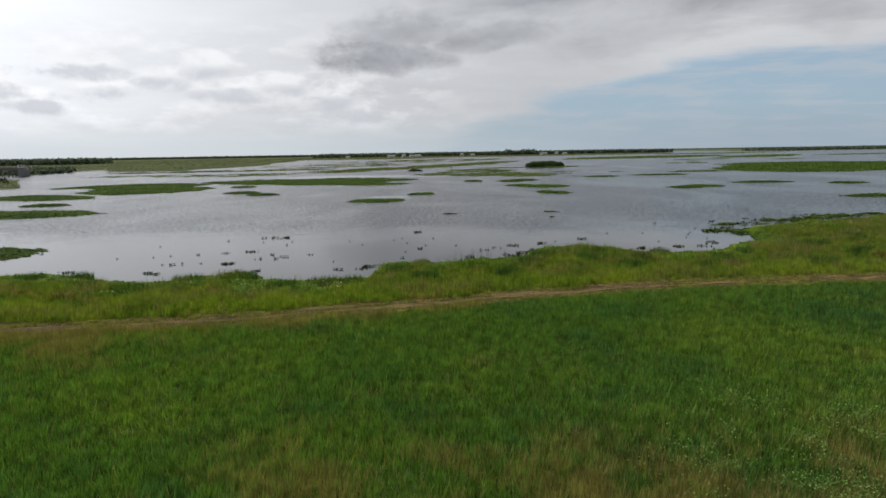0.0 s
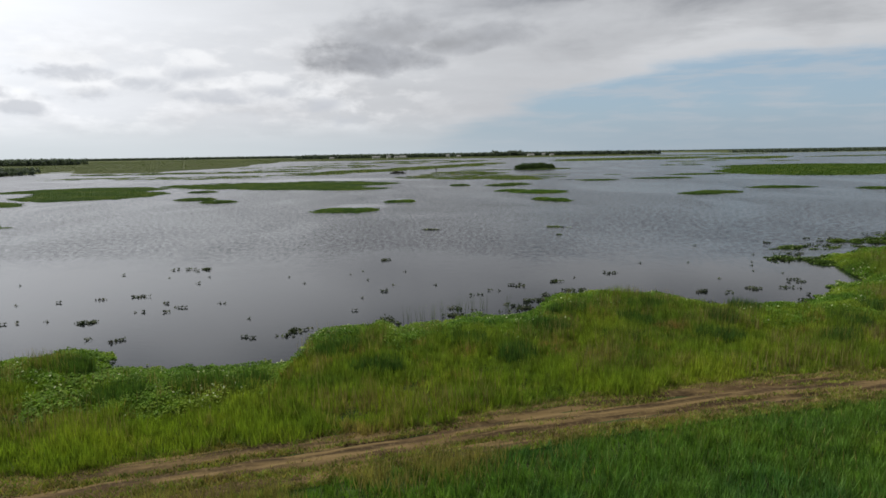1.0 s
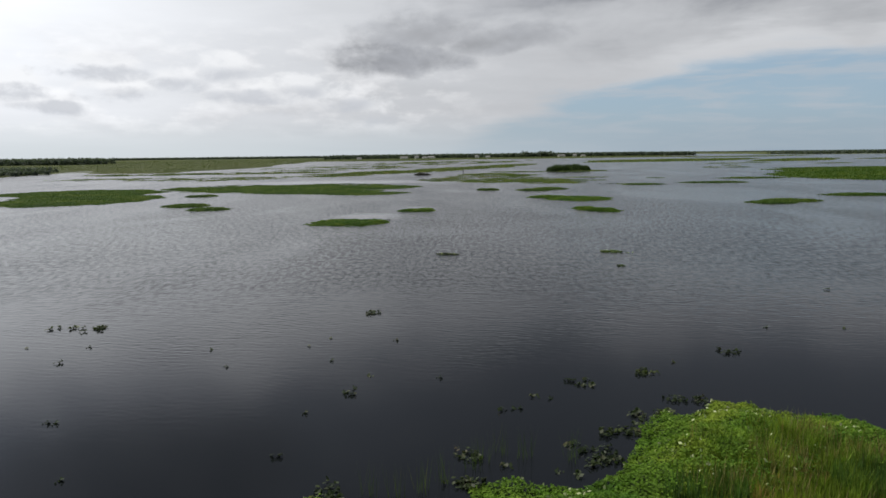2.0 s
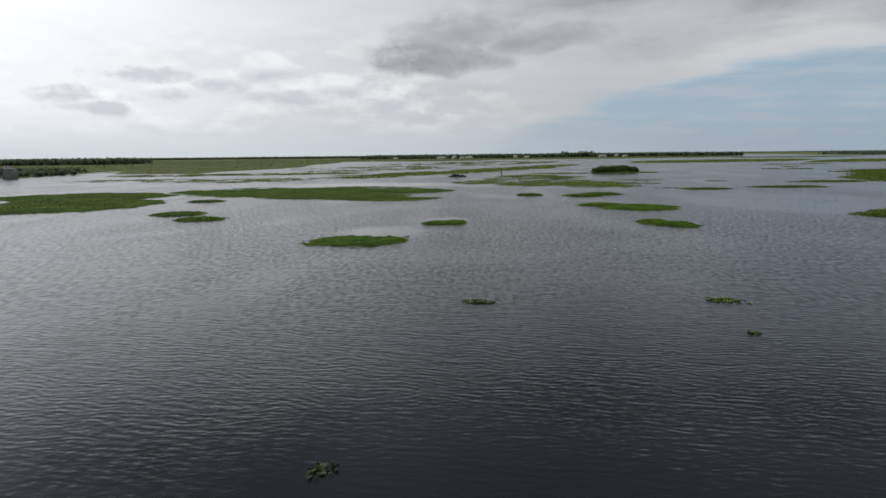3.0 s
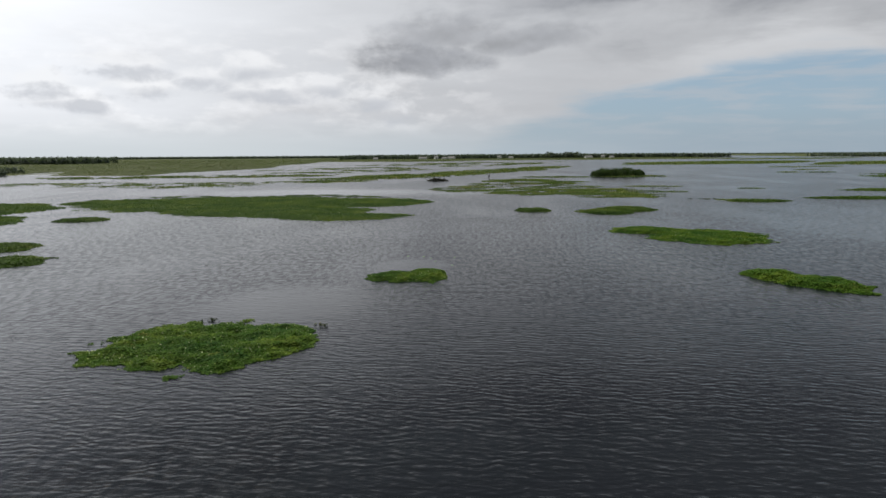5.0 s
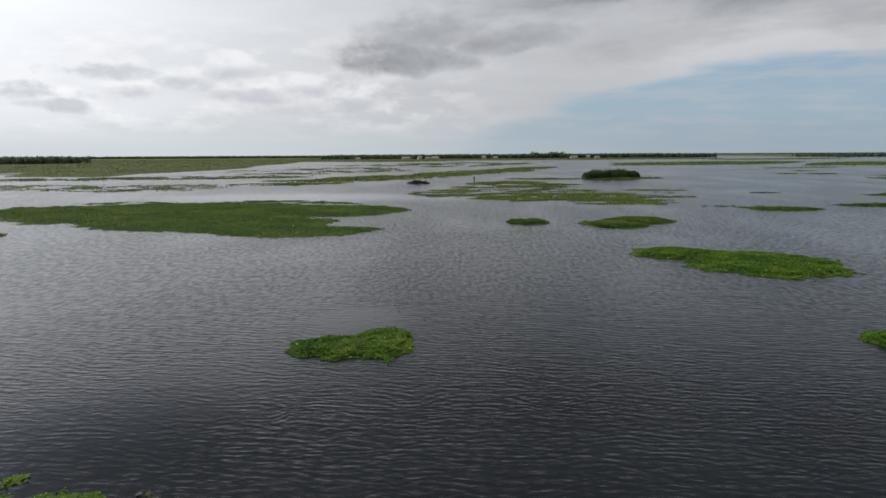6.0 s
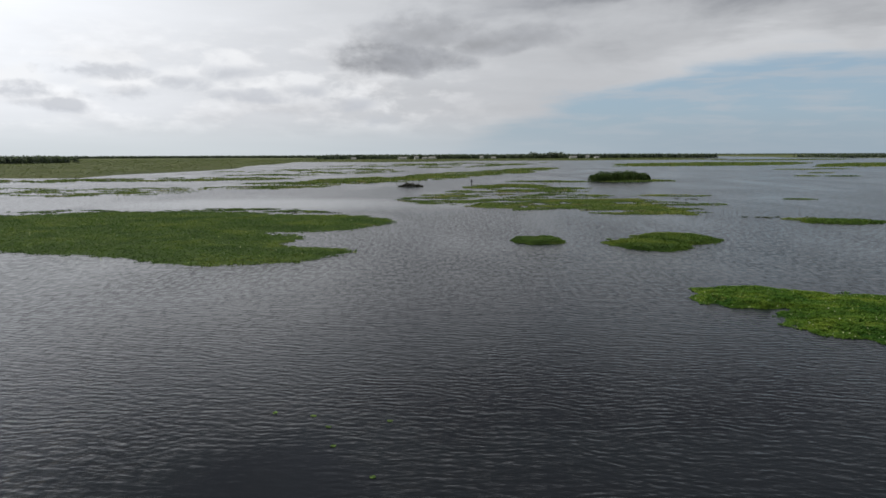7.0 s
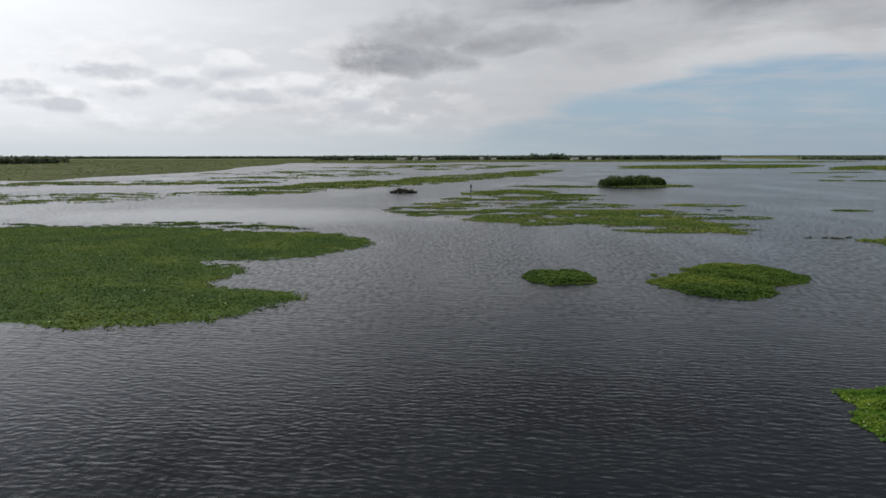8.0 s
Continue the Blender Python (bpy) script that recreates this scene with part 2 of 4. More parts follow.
def water_material():
    mat, k, surf = blank("lake_water")
    pos = place(k)
    sep = k.add("ShaderNodeSeparateXYZ")
    k.tree.links.new(pos, sep.inputs[0])
    turned = k.scaled(pos, (1, 1, 1), 10)
    w0 = k.noise(k.scaled(turned, (0.5, 0.9, 1)), 1.0, 2, 0.5, 0.5)
    w1 = k.noise(k.scaled(turned, (1.5, 3.2, 1)), 1.0, 2, 0.5, 0.4)
    w2 = k.noise(k.scaled(turned, (2.6, 4.6, 1), 14), 1.0, 3, 0.5, 0.3)
    h = k.m("ADD", k.m("ADD", k.m("MULTIPLY", w1, 0.5), k.m("MULTIPLY", w2, 0.22)), k.m("MULTIPLY", w0, 0.5))
    # wind ripples: two crossing trains half a metre to a metre apart, in short arcs
    for slope_, length, seed_, amount in ((0.2, 0.72, 0.0, 0.085), (-0.12, 0.54, 9.0, 0.055)):
        bend = k.noise(k.join(k.m("MULTIPLY", sep.outputs[0], 0.22), k.m("MULTIPLY", sep.outputs[1], 0.2), seed_), 1.0, 3, 0.5, 0.3)
        run = k.m("ADD", k.m("ADD", sep.outputs[1], k.m("MULTIPLY", sep.outputs[0], slope_)), k.m("MULTIPLY", bend, 3.6))
        train = k.m("SINE", k.m("MULTIPLY", run, 2 * math.pi / length))
        patch = k.ramp(k.noise(k.join(k.m("MULTIPLY", sep.outputs[0], 0.45), k.m("MULTIPLY", sep.outputs[1], 0.6), seed_ + 4), 1.0, 3, 0.5, 0.3), 0.34, 0.62, 0.25, 1.0)
        h = k.m("ADD", h, k.m("MULTIPLY", train, k.m("MULTIPLY", patch, amount)))
    # wind: gusts at two sizes, the lee of the bank and of the plant islands
    gust = k.ramp(k.noise(k.scaled(pos, (1, 0.4, 1)), 0.035, 4, 0.55, 0.6), 0.33, 0.6, 0.68, 1.0)
    flaw = k.ramp(k.noise(k.scaled(pos, (2.0, 0.75, 1)), 1.0, 2, 0.5, 0.0), 0.34, 0.66, 0.58, 1.26)
    lee = k.ramp(k.m("ADD", sep.outputs[1], k.m("MULTIPLY", k.noise(pos, 0.05, 4, 0.6, 0.5), 40.0)), 112.0, 148.0, 0.06, 1.0)
    for cx, cy, rx, ry in ((-6.8, 218.0, 4.0, 5.5), (-15.5, 197.5, 7.0, 8.5), (-45.0, 375.0, 45.0, 22.0)):
        u = k.m("DIVIDE", k.m("SUBTRACT", sep.outputs[0], cx), rx)
        v = k.m("DIVIDE", k.m("SUBTRACT", sep.outputs[1], cy), ry)
        r = k.m("ADD", k.m("ADD", k.m("MULTIPLY", u, u), k.m("MULTIPLY", v, v)), k.m("MULTIPLY", k.noise(pos, 0.3, 3, 0.5), 0.8))
        lee = k.m("MULTIPLY", lee, k.ramp(r, 0.3, 2.2, 0.28, 1.0))
    wind = k.m("MULTIPLY", k.m("MULTIPLY", gust, flaw), lee)
    bp = k.add("ShaderNodeBump")
    k.put(bp.inputs["Strength"], wind)
    bp.inputs["Distance"].default_value = 0.07
    k.put(bp.inputs["Height"], h)
    pri = k.add("ShaderNodeBsdfPrincipled")
    murk = k.noise(pos, 0.05, 3)
    k.put(pri.inputs["Base Color"], k.mix(murk, (0.006, 0.008, 0.010), (0.009, 0.010, 0.012)))
    k.put(pri.inputs["Roughness"], k.m("ADD", 0.1, k.m("MULTIPLY", wind, 0.13)))
    pri.inputs["IOR"].default_value = 1.333
    k.put(pri.inputs["Normal"], bp.outputs[0])
    k.tree.links.new(pri.outputs[0], surf)
    return mat


WATER = water_material()
def ground_material():
    """Dark soil under the near meadow; the far marsh is grown over with short sedge."""
    mat, k, surf = blank("marsh_ground")
    pos = place(k)
    sep = k.add("ShaderNodeSeparateXYZ")
    k.tree.links.new(pos, sep.inputs[0])
    n1, n2 = k.noise(pos, 0.15, 5, 0.6, 0.3), k.noise(pos, 1.35, 5, 0.65)
    soil = k.mix(k.ramp(n1, 0.36, 0.62), (0.024, 0.044, 0.011), (0.036, 0.06, 0.014))
    soil = k.mix(k.m("MULTIPLY", k.ramp(n2, 0.45, 0.7), 0.6), soil, (0.026, 0.034, 0.012))
    b1, b2 = k.noise(pos, 0.006, 3, 0.5, 0.3), k.noise(k.scaled(pos, (1, 0.5, 1)), 0.014, 3, 0.5, 0.2)
    sedge = k.mix(k.ramp(b1, 0.38, 0.62), (0.058, 0.078, 0.027), (0.088, 0.105, 0.035))
    sedge = k.mix(k.m("MULTIPLY", k.ramp(b2, 0.4, 0.7), 0.4), sedge, (0.046, 0.058, 0.024))
    col = k.mix(k.ramp(sep.outputs[1], 235.0, 245.0), soil, sedge)
    pri = k.add("ShaderNodeBsdfPrincipled")
    k.put(pri.inputs["Base Color"], col)
    pri.inputs["Roughness"].default_value = 0.9
    pri.inputs["Specular IOR Level"].default_value = 0.15
    bp = k.add("ShaderNodeBump")
    bp.inputs["Strength"].default_value = 0.3
    bp.inputs["Distance"].default_value = 0.2
    k.put(bp.inputs["Height"], k.m("ADD", n1, k.m("MULTIPLY", n2, 0.4)))
    k.put(pri.inputs["Normal"], bp.outputs[0])
    k.tree.links.new(pri.outputs[0], surf)
    return mat


SOIL = ground_material()
MAT_PEAT = rough_stuff("plant_mat", (0.034, 0.07, 0.013), (0.048, 0.088, 0.016), (0.036, 0.055, 0.013), 0.3)
MEADOW = foliage("meadow_grass", (0.092, 0.2, 0.057), (0.138, 0.25, 0.048), (0.2, 0.3, 0.05), (0.33, 0.28, 0.12), 0.65, 0.075, clump=0.82)
DRY = foliage("dry_grass", (0.215, 0.195, 0.072), (0.285, 0.245, 0.092), (0.345, 0.295, 0.118), (0.20, 0.22, 0.07), 0.62, 0.4)
STALK = foliage("dry_stalks", (0.2, 0.17, 0.07), (0.27, 0.23, 0.1), (0.33, 0.28, 0.13), (0.17, 0.18, 0.06), 0.6, 0.6)
WEED = foliage("meadow_weeds", (0.12, 0.22, 0.055), (0.155, 0.26, 0.065), (0.19, 0.28, 0.08), (0.27, 0.28, 0.12), 0.66, 0.5)
BANK = foliage("bank_reeds", (0.14, 0.22, 0.044), (0.2, 0.28, 0.042), (0.29, 0.35, 0.052), (0.33, 0.23, 0.095), 0.565, 0.2, clump=0.85)
BANK_GRASS = foliage("bank_grass", (0.165, 0.24, 0.037), (0.235, 0.315, 0.04), (0.31, 0.365, 0.05), (0.32, 0.26, 0.1), 0.6, 0.2)
BULRUSH = foliage("bulrush", (0.06, 0.12, 0.034), (0.08, 0.145, 0.036), (0.1, 0.17, 0.038), (0.15, 0.14, 0.06), 0.66, 0.3)
BROAD = foliage("floating_leaves", (0.032, 0.068, 0.012), (0.05, 0.092, 0.015), (0.09, 0.128, 0.021), (0.125, 0.145, 0.035), 0.66, 0.09, clump=0.3, each=0.14)
MAT_LEAF = foliage("hyacinth_leaves", (0.03, 0.085, 0.01), (0.058, 0.12, 0.013), (0.115, 0.175, 0.02), (0.15, 0.17, 0.035), 0.64, 0.22, clump=0.4, each=0.18)
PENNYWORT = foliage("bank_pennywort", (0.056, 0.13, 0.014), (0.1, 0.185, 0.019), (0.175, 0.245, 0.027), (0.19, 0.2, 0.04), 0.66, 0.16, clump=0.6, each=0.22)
DARK_LEAF = foliage("water_plant_leaves", (0.026, 0.04, 0.02), (0.038, 0.054, 0.024), (0.066, 0.088, 0.03), (0.08, 0.07, 0.04), 0.6, 0.4, 0.5)
PALE_LEAF = foliage("pale_leaf_backs", (0.34, 0.42, 0.2), (0.42, 0.48, 0.26), (0.48, 0.52, 0.32), (0.5, 0.5, 0.3), 0.66, 0.25, 0.6)
SEDGE = foliage("marsh_sedge", (0.05, 0.085, 0.024), (0.08, 0.12, 0.03), (0.14, 0.165, 0.04), (0.17, 0.15, 0.075), 0.58, 0.05, clump=0.4, each=0.3)
FAR_MARSH = foliage("far_marsh_sedge", (0.052, 0.072, 0.026), (0.07, 0.09, 0.031), (0.092, 0.11, 0.036), (0.085, 0.085, 0.04), 0.58, 0.008, clump=0.15, each=0.06)
DEAD = foliage("dead_growth", (0.02, 0.022, 0.018), (0.032, 0.034, 0.026), (0.06, 0.06, 0.05), (0.1, 0.095, 0.08), 0.6, 0.5)
SHRUB = foliage("shrub_leaves", (0.04, 0.07, 0.026), (0.055, 0.09, 0.03), (0.07, 0.11, 0.034), (0.08, 0.09, 0.04), 0.7, 0.2)
# distant trees: haze is painted into this pale, bluish leaf colour
HAZED_TREE = foliage("hazed_tree_leaves", (0.08, 0.105, 0.092), (0.098, 0.125, 0.104), (0.115, 0.14, 0.112), (0.12, 0.135, 0.11), 0.7, 0.01, 0.8, 0.3, each=0.3)


def track_material():
    """Sand with long wheel streaks, damp dark stretches and straw."""
    mat, k, surf = blank("sandy_track")
    pos = place(k)
    sep = k.add("ShaderNodeSeparateXYZ")
    k.tree.links.new(pos, sep.inputs[0])
    across = k.m("SUBTRACT", sep.outputs[1], k.m("MULTIPLY", k.m("TANH", k.m("DIVIDE", sep.outputs[0], 30.0)), 9.0))
    along = k.join(k.m("MULTIPLY", sep.outputs[0], 0.22), k.m("MULTIPLY", across, 1.9))
    streak, blotch, grit = k.noise(along, 1.0, 6, 0.6, 0.3), k.noise(pos, 0.16, 4, 0.55, 0.4), k.noise(pos, 5.0, 5, 0.65)
    col = k.mix(k.ramp(streak, 0.4, 0.62), (0.04, 0.026, 0.012), (0.165, 0.115, 0.05))
    col = k.mix(k.m("MULTIPLY", k.ramp(blotch, 0.48, 0.6), 0.8), col, (0.055, 0.034, 0.016))
    col = k.mix(k.m("MULTIPLY", k.ramp(grit, 0.5, 0.72), 0.5), col, (0.22, 0.165, 0.08))
    pri = k.add("ShaderNodeBsdfPrincipled")
    k.put(pri.inputs["Base Color"], col)
    pri.inputs["Roughness"].default_value = 0.92
    pri.inputs["Specular IOR Level"].default_value = 0.15
    bp = k.add("ShaderNodeBump")
    bp.inputs["Strength"].default_value = 0.8
    bp.inputs["Distance"].default_value = 0.06
    k.put(bp.inputs["Height"], k.m("ADD", streak, k.m("MULTIPLY", grit, 0.35)))
    k.put(pri.inputs["Normal"], bp.outputs[0])
    k.tree.links.new(pri.outputs[0], surf)
    return mat


SAND = track_material()
BARK = rough_stuff("bark", (0.06, 0.05, 0.04), (0.09, 0.075, 0.055), (0.04, 0.035, 0.03), 2.0)
PAINT = rough_stuff("white_paint", (0.74, 0.74, 0.72), (0.8, 0.8, 0.78), (0.66, 0.66, 0.63), 0.8, 0.6, 0.05)
ROOFING = rough_stuff("grey_roofing", (0.18, 0.18, 0.18), (0.25, 0.25, 0.25), (0.13, 0.13, 0.13), 0.8, 0.8)
TIMBER = rough_stuff("weathered_timber", (0.10, 0.085, 0.07), (0.16, 0.14, 0.115), (0.07, 0.06, 0.05), 1.2, 0.85)
DARK_PAINT = rough_stuff("dark_paint", (0.02, 0.022, 0.025), (0.035, 0.036, 0.038), (0.05, 0.05, 0.05), 1.0, 0.5, 0.05)
CONCRETE = rough_stuff("concrete", (0.3, 0.3, 0.28), (0.38, 0.37, 0.35), (0.22, 0.22, 0.2), 0.4, 0.85)
GLASS_DARK = rough_stuff("window_glass", (0.02, 0.025, 0.03), (0.03, 0.035, 0.04), (0.02, 0.02, 0.025), 0.5, 0.08, 0.0, 0.5)


# ---------------------------------------------------------------- helpers
def smooth(a, b, x):
    t = np.clip((x - a) / (b - a), 0, 1)
    return t * t * (3 - 2 * t)


def hashed(i, j, seed):
    h = (i.astype(np.int64) * 374761393 + j.astype(np.int64) * 668265263 + seed * 1442695041) & 0x7FFFFFFF
    h = ((h ^ (h >> 13)) * 1274126177) & 0x7FFFFFFF
    return ((h ^ (h >> 16)) & 0xFFFF) / 65535.0


def field(x, y, seed=0, octaves=4):
    """Fractal value noise, -1 to 1."""
    total, amp, norm = 0.0, 1.0, 0.0
    for o in range(octaves):
        i, j = np.floor(x), np.floor(y)
        u, v = x - i, y - j
        u, v = u * u * (3 - 2 * u), v * v * (3 - 2 * v)
        a, b = hashed(i, j, seed + o), hashed(i + 1, j, seed + o)
        c, d = hashed(i, j + 1, seed + o), hashed(i + 1, j + 1, seed + o)
        total = total + amp * ((a + (b - a) * u) * (1 - v) + (c + (d - c) * u) * v)
        norm += amp
        x, y, amp = x * 2.03 + 17.3, y * 2.03 - 9.1, amp * 0.5
    return total / norm * 2 - 1


def sheet(name, verts, faces, material, parent=None, label="", flat=True):
    """One mesh from arrays of vertices and of triangles or quads."""
    verts, faces = np.asarray(verts, np.float32), np.asarray(faces, np.int32)
    me = bpy.data.meshes.new(name)
    n, w = faces.shape
    me.vertices.add(len(verts))
    me.vertices.foreach_set("co", verts.ravel())
    me.loops.add(n * w)
    me.loops.foreach_set("vertex_index", faces.ravel())
    me.polygons.add(n)
    me.polygons.foreach_set("loop_start", np.arange(0, n * w, w, dtype=np.int32))
    me.update(calc_edges=True)
    me.validate()
    if not flat:
        me.polygons.foreach_set("use_smooth", np.ones(len(me.polygons), bool))
    me.materials.append(material)
    ob = new(name, me)
    if parent:
        ob.parent = parent
    if label:
        tagged(ob, label)
    return ob


def part(name, bm, material, parent, label=""):
    me = bpy.data.meshes.new(name)
    bm.to_mesh(me)
    bm.free()
    me.materials.append(material)
    ob = new(name, me)
    ob.parent = parent
    if label:
        tagged(ob, label)
    return ob


def box(sx, sy, sz, at=(0, 0, 0), bevel=0.0):
    bm = bmesh.new()
    bmesh.ops.create_cube(bm, size=1, matrix=Matrix.Translation(at) @ Matrix.Diagonal((sx, sy, sz, 1)))
    if bevel:
        bmesh.ops.bevel(bm, geom=bm.edges[:], offset=bevel, segments=1, affect="EDGES")
    return bm


def blades(rng, base, height, width, lean=0.35):
    """One narrow bent triangle for each base point."""
    n = len(base)
    a = rng.uniform(0, 2 * np.pi, n)
    off = np.stack([np.cos(a), np.sin(a), np.zeros(n)], 1) * (width / 2)[:, None]
    l = rng.uniform(0, 2 * np.pi, n)
    r = height * lean * rng.uniform(0.1, 1, n)
    tip = base + np.stack([np.cos(l) * r, np.sin(l) * r, height], 1)
    v = np.stack([base - off, base + off, tip], 1).reshape(-1, 3)
    return v, np.arange(3 * n).reshape(-1, 3)


def leaves(rng, centre, size, tilt=0.6, corners=4):
    """One small pointed leaf (four corners, or three far off) for each centre."""
    n = len(centre)
    a = rng.uniform(0, 2 * np.pi, n)
    t = rng.normal(0, tilt, n)
    u = np.stack([np.cos(a) * np.cos(t), np.sin(a) * np.cos(t), np.sin(t)], 1)
    s = rng.normal(0, tilt, n)
    w = np.stack([-np.sin(a) * np.cos(s), np.cos(a) * np.cos(s), np.sin(s)], 1)
    L, B = (size * 0.6)[:, None], (size * 0.42)[:, None]
    if corners == 3:
        v = np.stack([centre - u * L - w * B, centre + w * B * 1.6, centre + u * L - w * B], 1).reshape(-1, 3)
    else:
        v = np.stack([centre - u * L, centre + w * B, centre + u * L, centre - w * B], 1).reshape(-1, 3)
    return v, np.arange(corners * n).reshape(-1, corners)


def scatter(rng, lo, hi, per_area, keep, base=None):
    """Random points of a rectangle, bent along the line base(x), where keep(x, y) gives the share kept."""
    n = int((hi[0] - lo[0]) * (hi[1] - lo[1]) * per_area)
    got = []
    for start in range(0, n, 60000):
        c = min(60000, n - start)
        x, y = rng.uniform(lo[0], hi[0], c), rng.uniform(lo[1], hi[1], c)
        if base:
            y = y + base(x)
        ok = rng.uniform(0, 1, c) < keep(x, y)
        got.append((x[ok], y[ok]))
    return np.concatenate([a for a, _ in got]), np.concatenate([b for _, b in got])


# ---------------------------------------------------------------- the lie of the land
def shore_line(x):
    """How far the near bank reaches out, in y."""
    y = 69.9 - 0.7 * smooth(-15, -18, x) + 4.6 * smooth(-31, -40, x) + 4.0 * smooth(-27, -21, x) * smooth(-17.6, -19.6, x) - 1.1 * np.exp(-((x + 12.2) / 3.2) ** 2)
    y = y + 8.2 * smooth(-7.2, -6.5, x) + 2.4 * np.exp(-((x + 2.6) / 0.9) ** 2) + 2.6 * smooth(-1, 4, x)
    y = y + 7.6 * smooth(7.2, 12.8, x) + 1.2 * np.exp(-((x - 15.5) / 1.5) ** 2) - 5.0 * smooth(19.6, 22.6, x)
    y = y + 8.0 * smooth(30, 39, x) + 17.0 * smooth(40, 46, x) + 6.0 * smooth(46, 58, x) + 12.0 * smooth(60, 82, x)
    away = smooth(-50, -75, x) + smooth(84, 110, x)
    y = y + away * (16 * field(x / 45, x * 0 + 8.1, 6, 5) - 0.16 * np.minimum(np.maximum(np.abs(x) - 70, 0), 160))
    return y + 0.8 * field(x / 1.9, x * 0 + 3.7, 5, 5)


def track_line(x):
    return 56.4 + 9.0 * np.tanh(x / 30.0) + 0.5 * np.sin(x / 11.0)


def far_land(x, y):
    """Above 0 on the far shores: the marsh, the bank with the bridge, the wooded shore."""
    w = 40 * field(x / 160, y / 160, 21, 4)
    wood = (y - 1380 - 0.32 * np.abs(x + 100) * (x > -100) + w * 3) / 60
    wood = np.where(x > 520, -1, wood)
    marsh = np.minimum((-205 - 0.12 * np.maximum(0, y - 800) - x + 0.5 * w) / 20, (y - 575 + 0.12 * (x + 230) + 0.5 * w) / 20)
    marsh = np.minimum(marsh, (x + 268 + 0.47 * (y - 572) + 0.12 * w) / 12)
    bank = np.minimum.reduce([(-187 - 0.61 * (y - 321) - x + 0.2 * w) / 12, (y - 285 + 0.2 * w) / 15, (415 - y + 0.2 * w) / 15])
    bank = np.maximum(bank, np.minimum((-292 - 0.2 * (y - 505) - x + 0.2 * w) / 12, (y - 500 + 0.2 * w) / 12))
    right = np.minimum((x - 620 - 0.1 * y + 4 * w) / 60, (y - 1700 + 3 * w) / 60)
    hazy = (y - 4300 + 4 * w) / 100
    return np.maximum.reduce([wood, marsh, bank, right, hazy])


def ground_height(x, y):
    d = shore_line(x) - y
    near = np.clip(0.09 * (d - 0.5), -1.2, 0.42)
    near = near + np.where(d > 4, 0.07 * field(x / 3, y / 3, 8, 3) * smooth(4, 8, d), 0)
    t = np.abs(y - track_line(x))
    near = near - 0.12 * smooth(3.6, 2.2, t)
    far = np.clip(0.35 * far_land(x, y), -1.2, 0.35)
    return np.maximum(near, far)


def spaced(fine_lo, fine_hi, step, lo, hi, grow=1.09):
    mid = list(np.arange(fine_lo, fine_hi, step))
    out, s, v = [], step, mid[-1]
    while v < hi:
        s *= grow
        v += s
        out.append(min(v, hi))
    back, s, v = [], step, fine_lo
    while v > lo:
        s *= grow
        v -= s
        back.append(max(v, lo))
    return np.array(back[::-1] + mid + out)


def grid_sheet(name, gx, gy, height, material):
    X, Y = np.meshgrid(gx, gy)
    v = np.stack([X, Y, height(X, Y)], 2).reshape(-1, 3)
    nx, ny = len(gx), len(gy)
    i = (np.arange(ny - 1)[:, None] * nx + np.arange(nx - 1)[None]).ravel()
    return sheet(name, v, np.stack([i, i + 1, i + nx + 1, i + nx], 1), material, flat=False)


ground = grid_sheet("ground", spaced(-62, 96, 1.3, -4900, 4900, 1.1), spaced(38, 128, 1.2, -3000, 4900, 1.055), ground_height, SOIL)
tagged(ground, "dark marshy soil under grass and shallow lake bed", "ground", kind="structure")
water = grid_sheet("water", np.linspace(-4900, 4900, 9), np.linspace(40, 4900, 9), lambda x, y: x * 0, WATER)
tagged(water, "wind-rippled dark grey lake water", "water", kind="structure")


def build_track():
    """A sandy two-rut track on the bank."""
    xs = np.concatenate([np.arange(-400, -60, 4.0), np.arange(-60, 100, 0.35), np.arange(100, 400, 4.0)])
    s = np.linspace(-2.7, 2.7, 33)
    X, S = np.meshgrid(xs, s)
    edge = 0.5 * field(X / 1.7, S * 0 + 2.2 * np.sign(S), 31, 3)
    Y = track_line(X) + S * (1 + edge * 0.2)
    rut = -0.13 * np.exp(-((np.abs(S + 0.15 * field(X / 9, X * 0, 34, 2)) - 0.9) / 0.24) ** 2)
    z = ground_height(X, track_line(X)) + 0.13 + rut + 0.05 * field(X / 0.8, S / 0.35, 33, 4) - 0.16 * smooth(2.0, 2.7, np.abs(S))
    v = np.stack([X, Y, z], 2).reshape(-1, 3)
    nx = len(xs)
    i = (np.arange(len(s) - 1)[:, None] * nx + np.arange(nx - 1)[None]).ravel()
    ob = sheet("road", v, np.stack([i, i + 1, i + nx + 1, i + nx], 1), SAND, flat=False)
    tagged(ob, "sandy brown two-rut dirt track through the grass", "dirt track", kind="structure")


build_track()


# ---------------------------------------------------------------- near bank
def z_at(x, y, lift=0.0):
    return np.stack([x, y, ground_height(x, y) + lift], 1)


def dry_share(x, y):
    """Where the meadow has gone to straw: a belt nearest the camera and spots by the track."""
    belt = np.exp(-((y - 23 - 0.02 * x * x * 0.2) / 4.5) ** 2) * smooth(-14, -4, x) * smooth(34, 20, x)
    spot = np.exp(-((x + 27) / 7) ** 2 - ((y - 44) / 4) ** 2) + np.exp(-((x + 18) / 7) ** 2 - ((y - 49) / 1.8) ** 2)
    verge = 0.8 * np.exp(-((track_line(x) - y - 3.2) / 1.3) ** 2) * smooth(14, -8, x)
    return np.clip((belt * 0.8 + spot * 1.2 + verge) * smooth(-0.35, 0.45, field(x / 2.2, y / 2.2, 61, 4)), 0, 1)


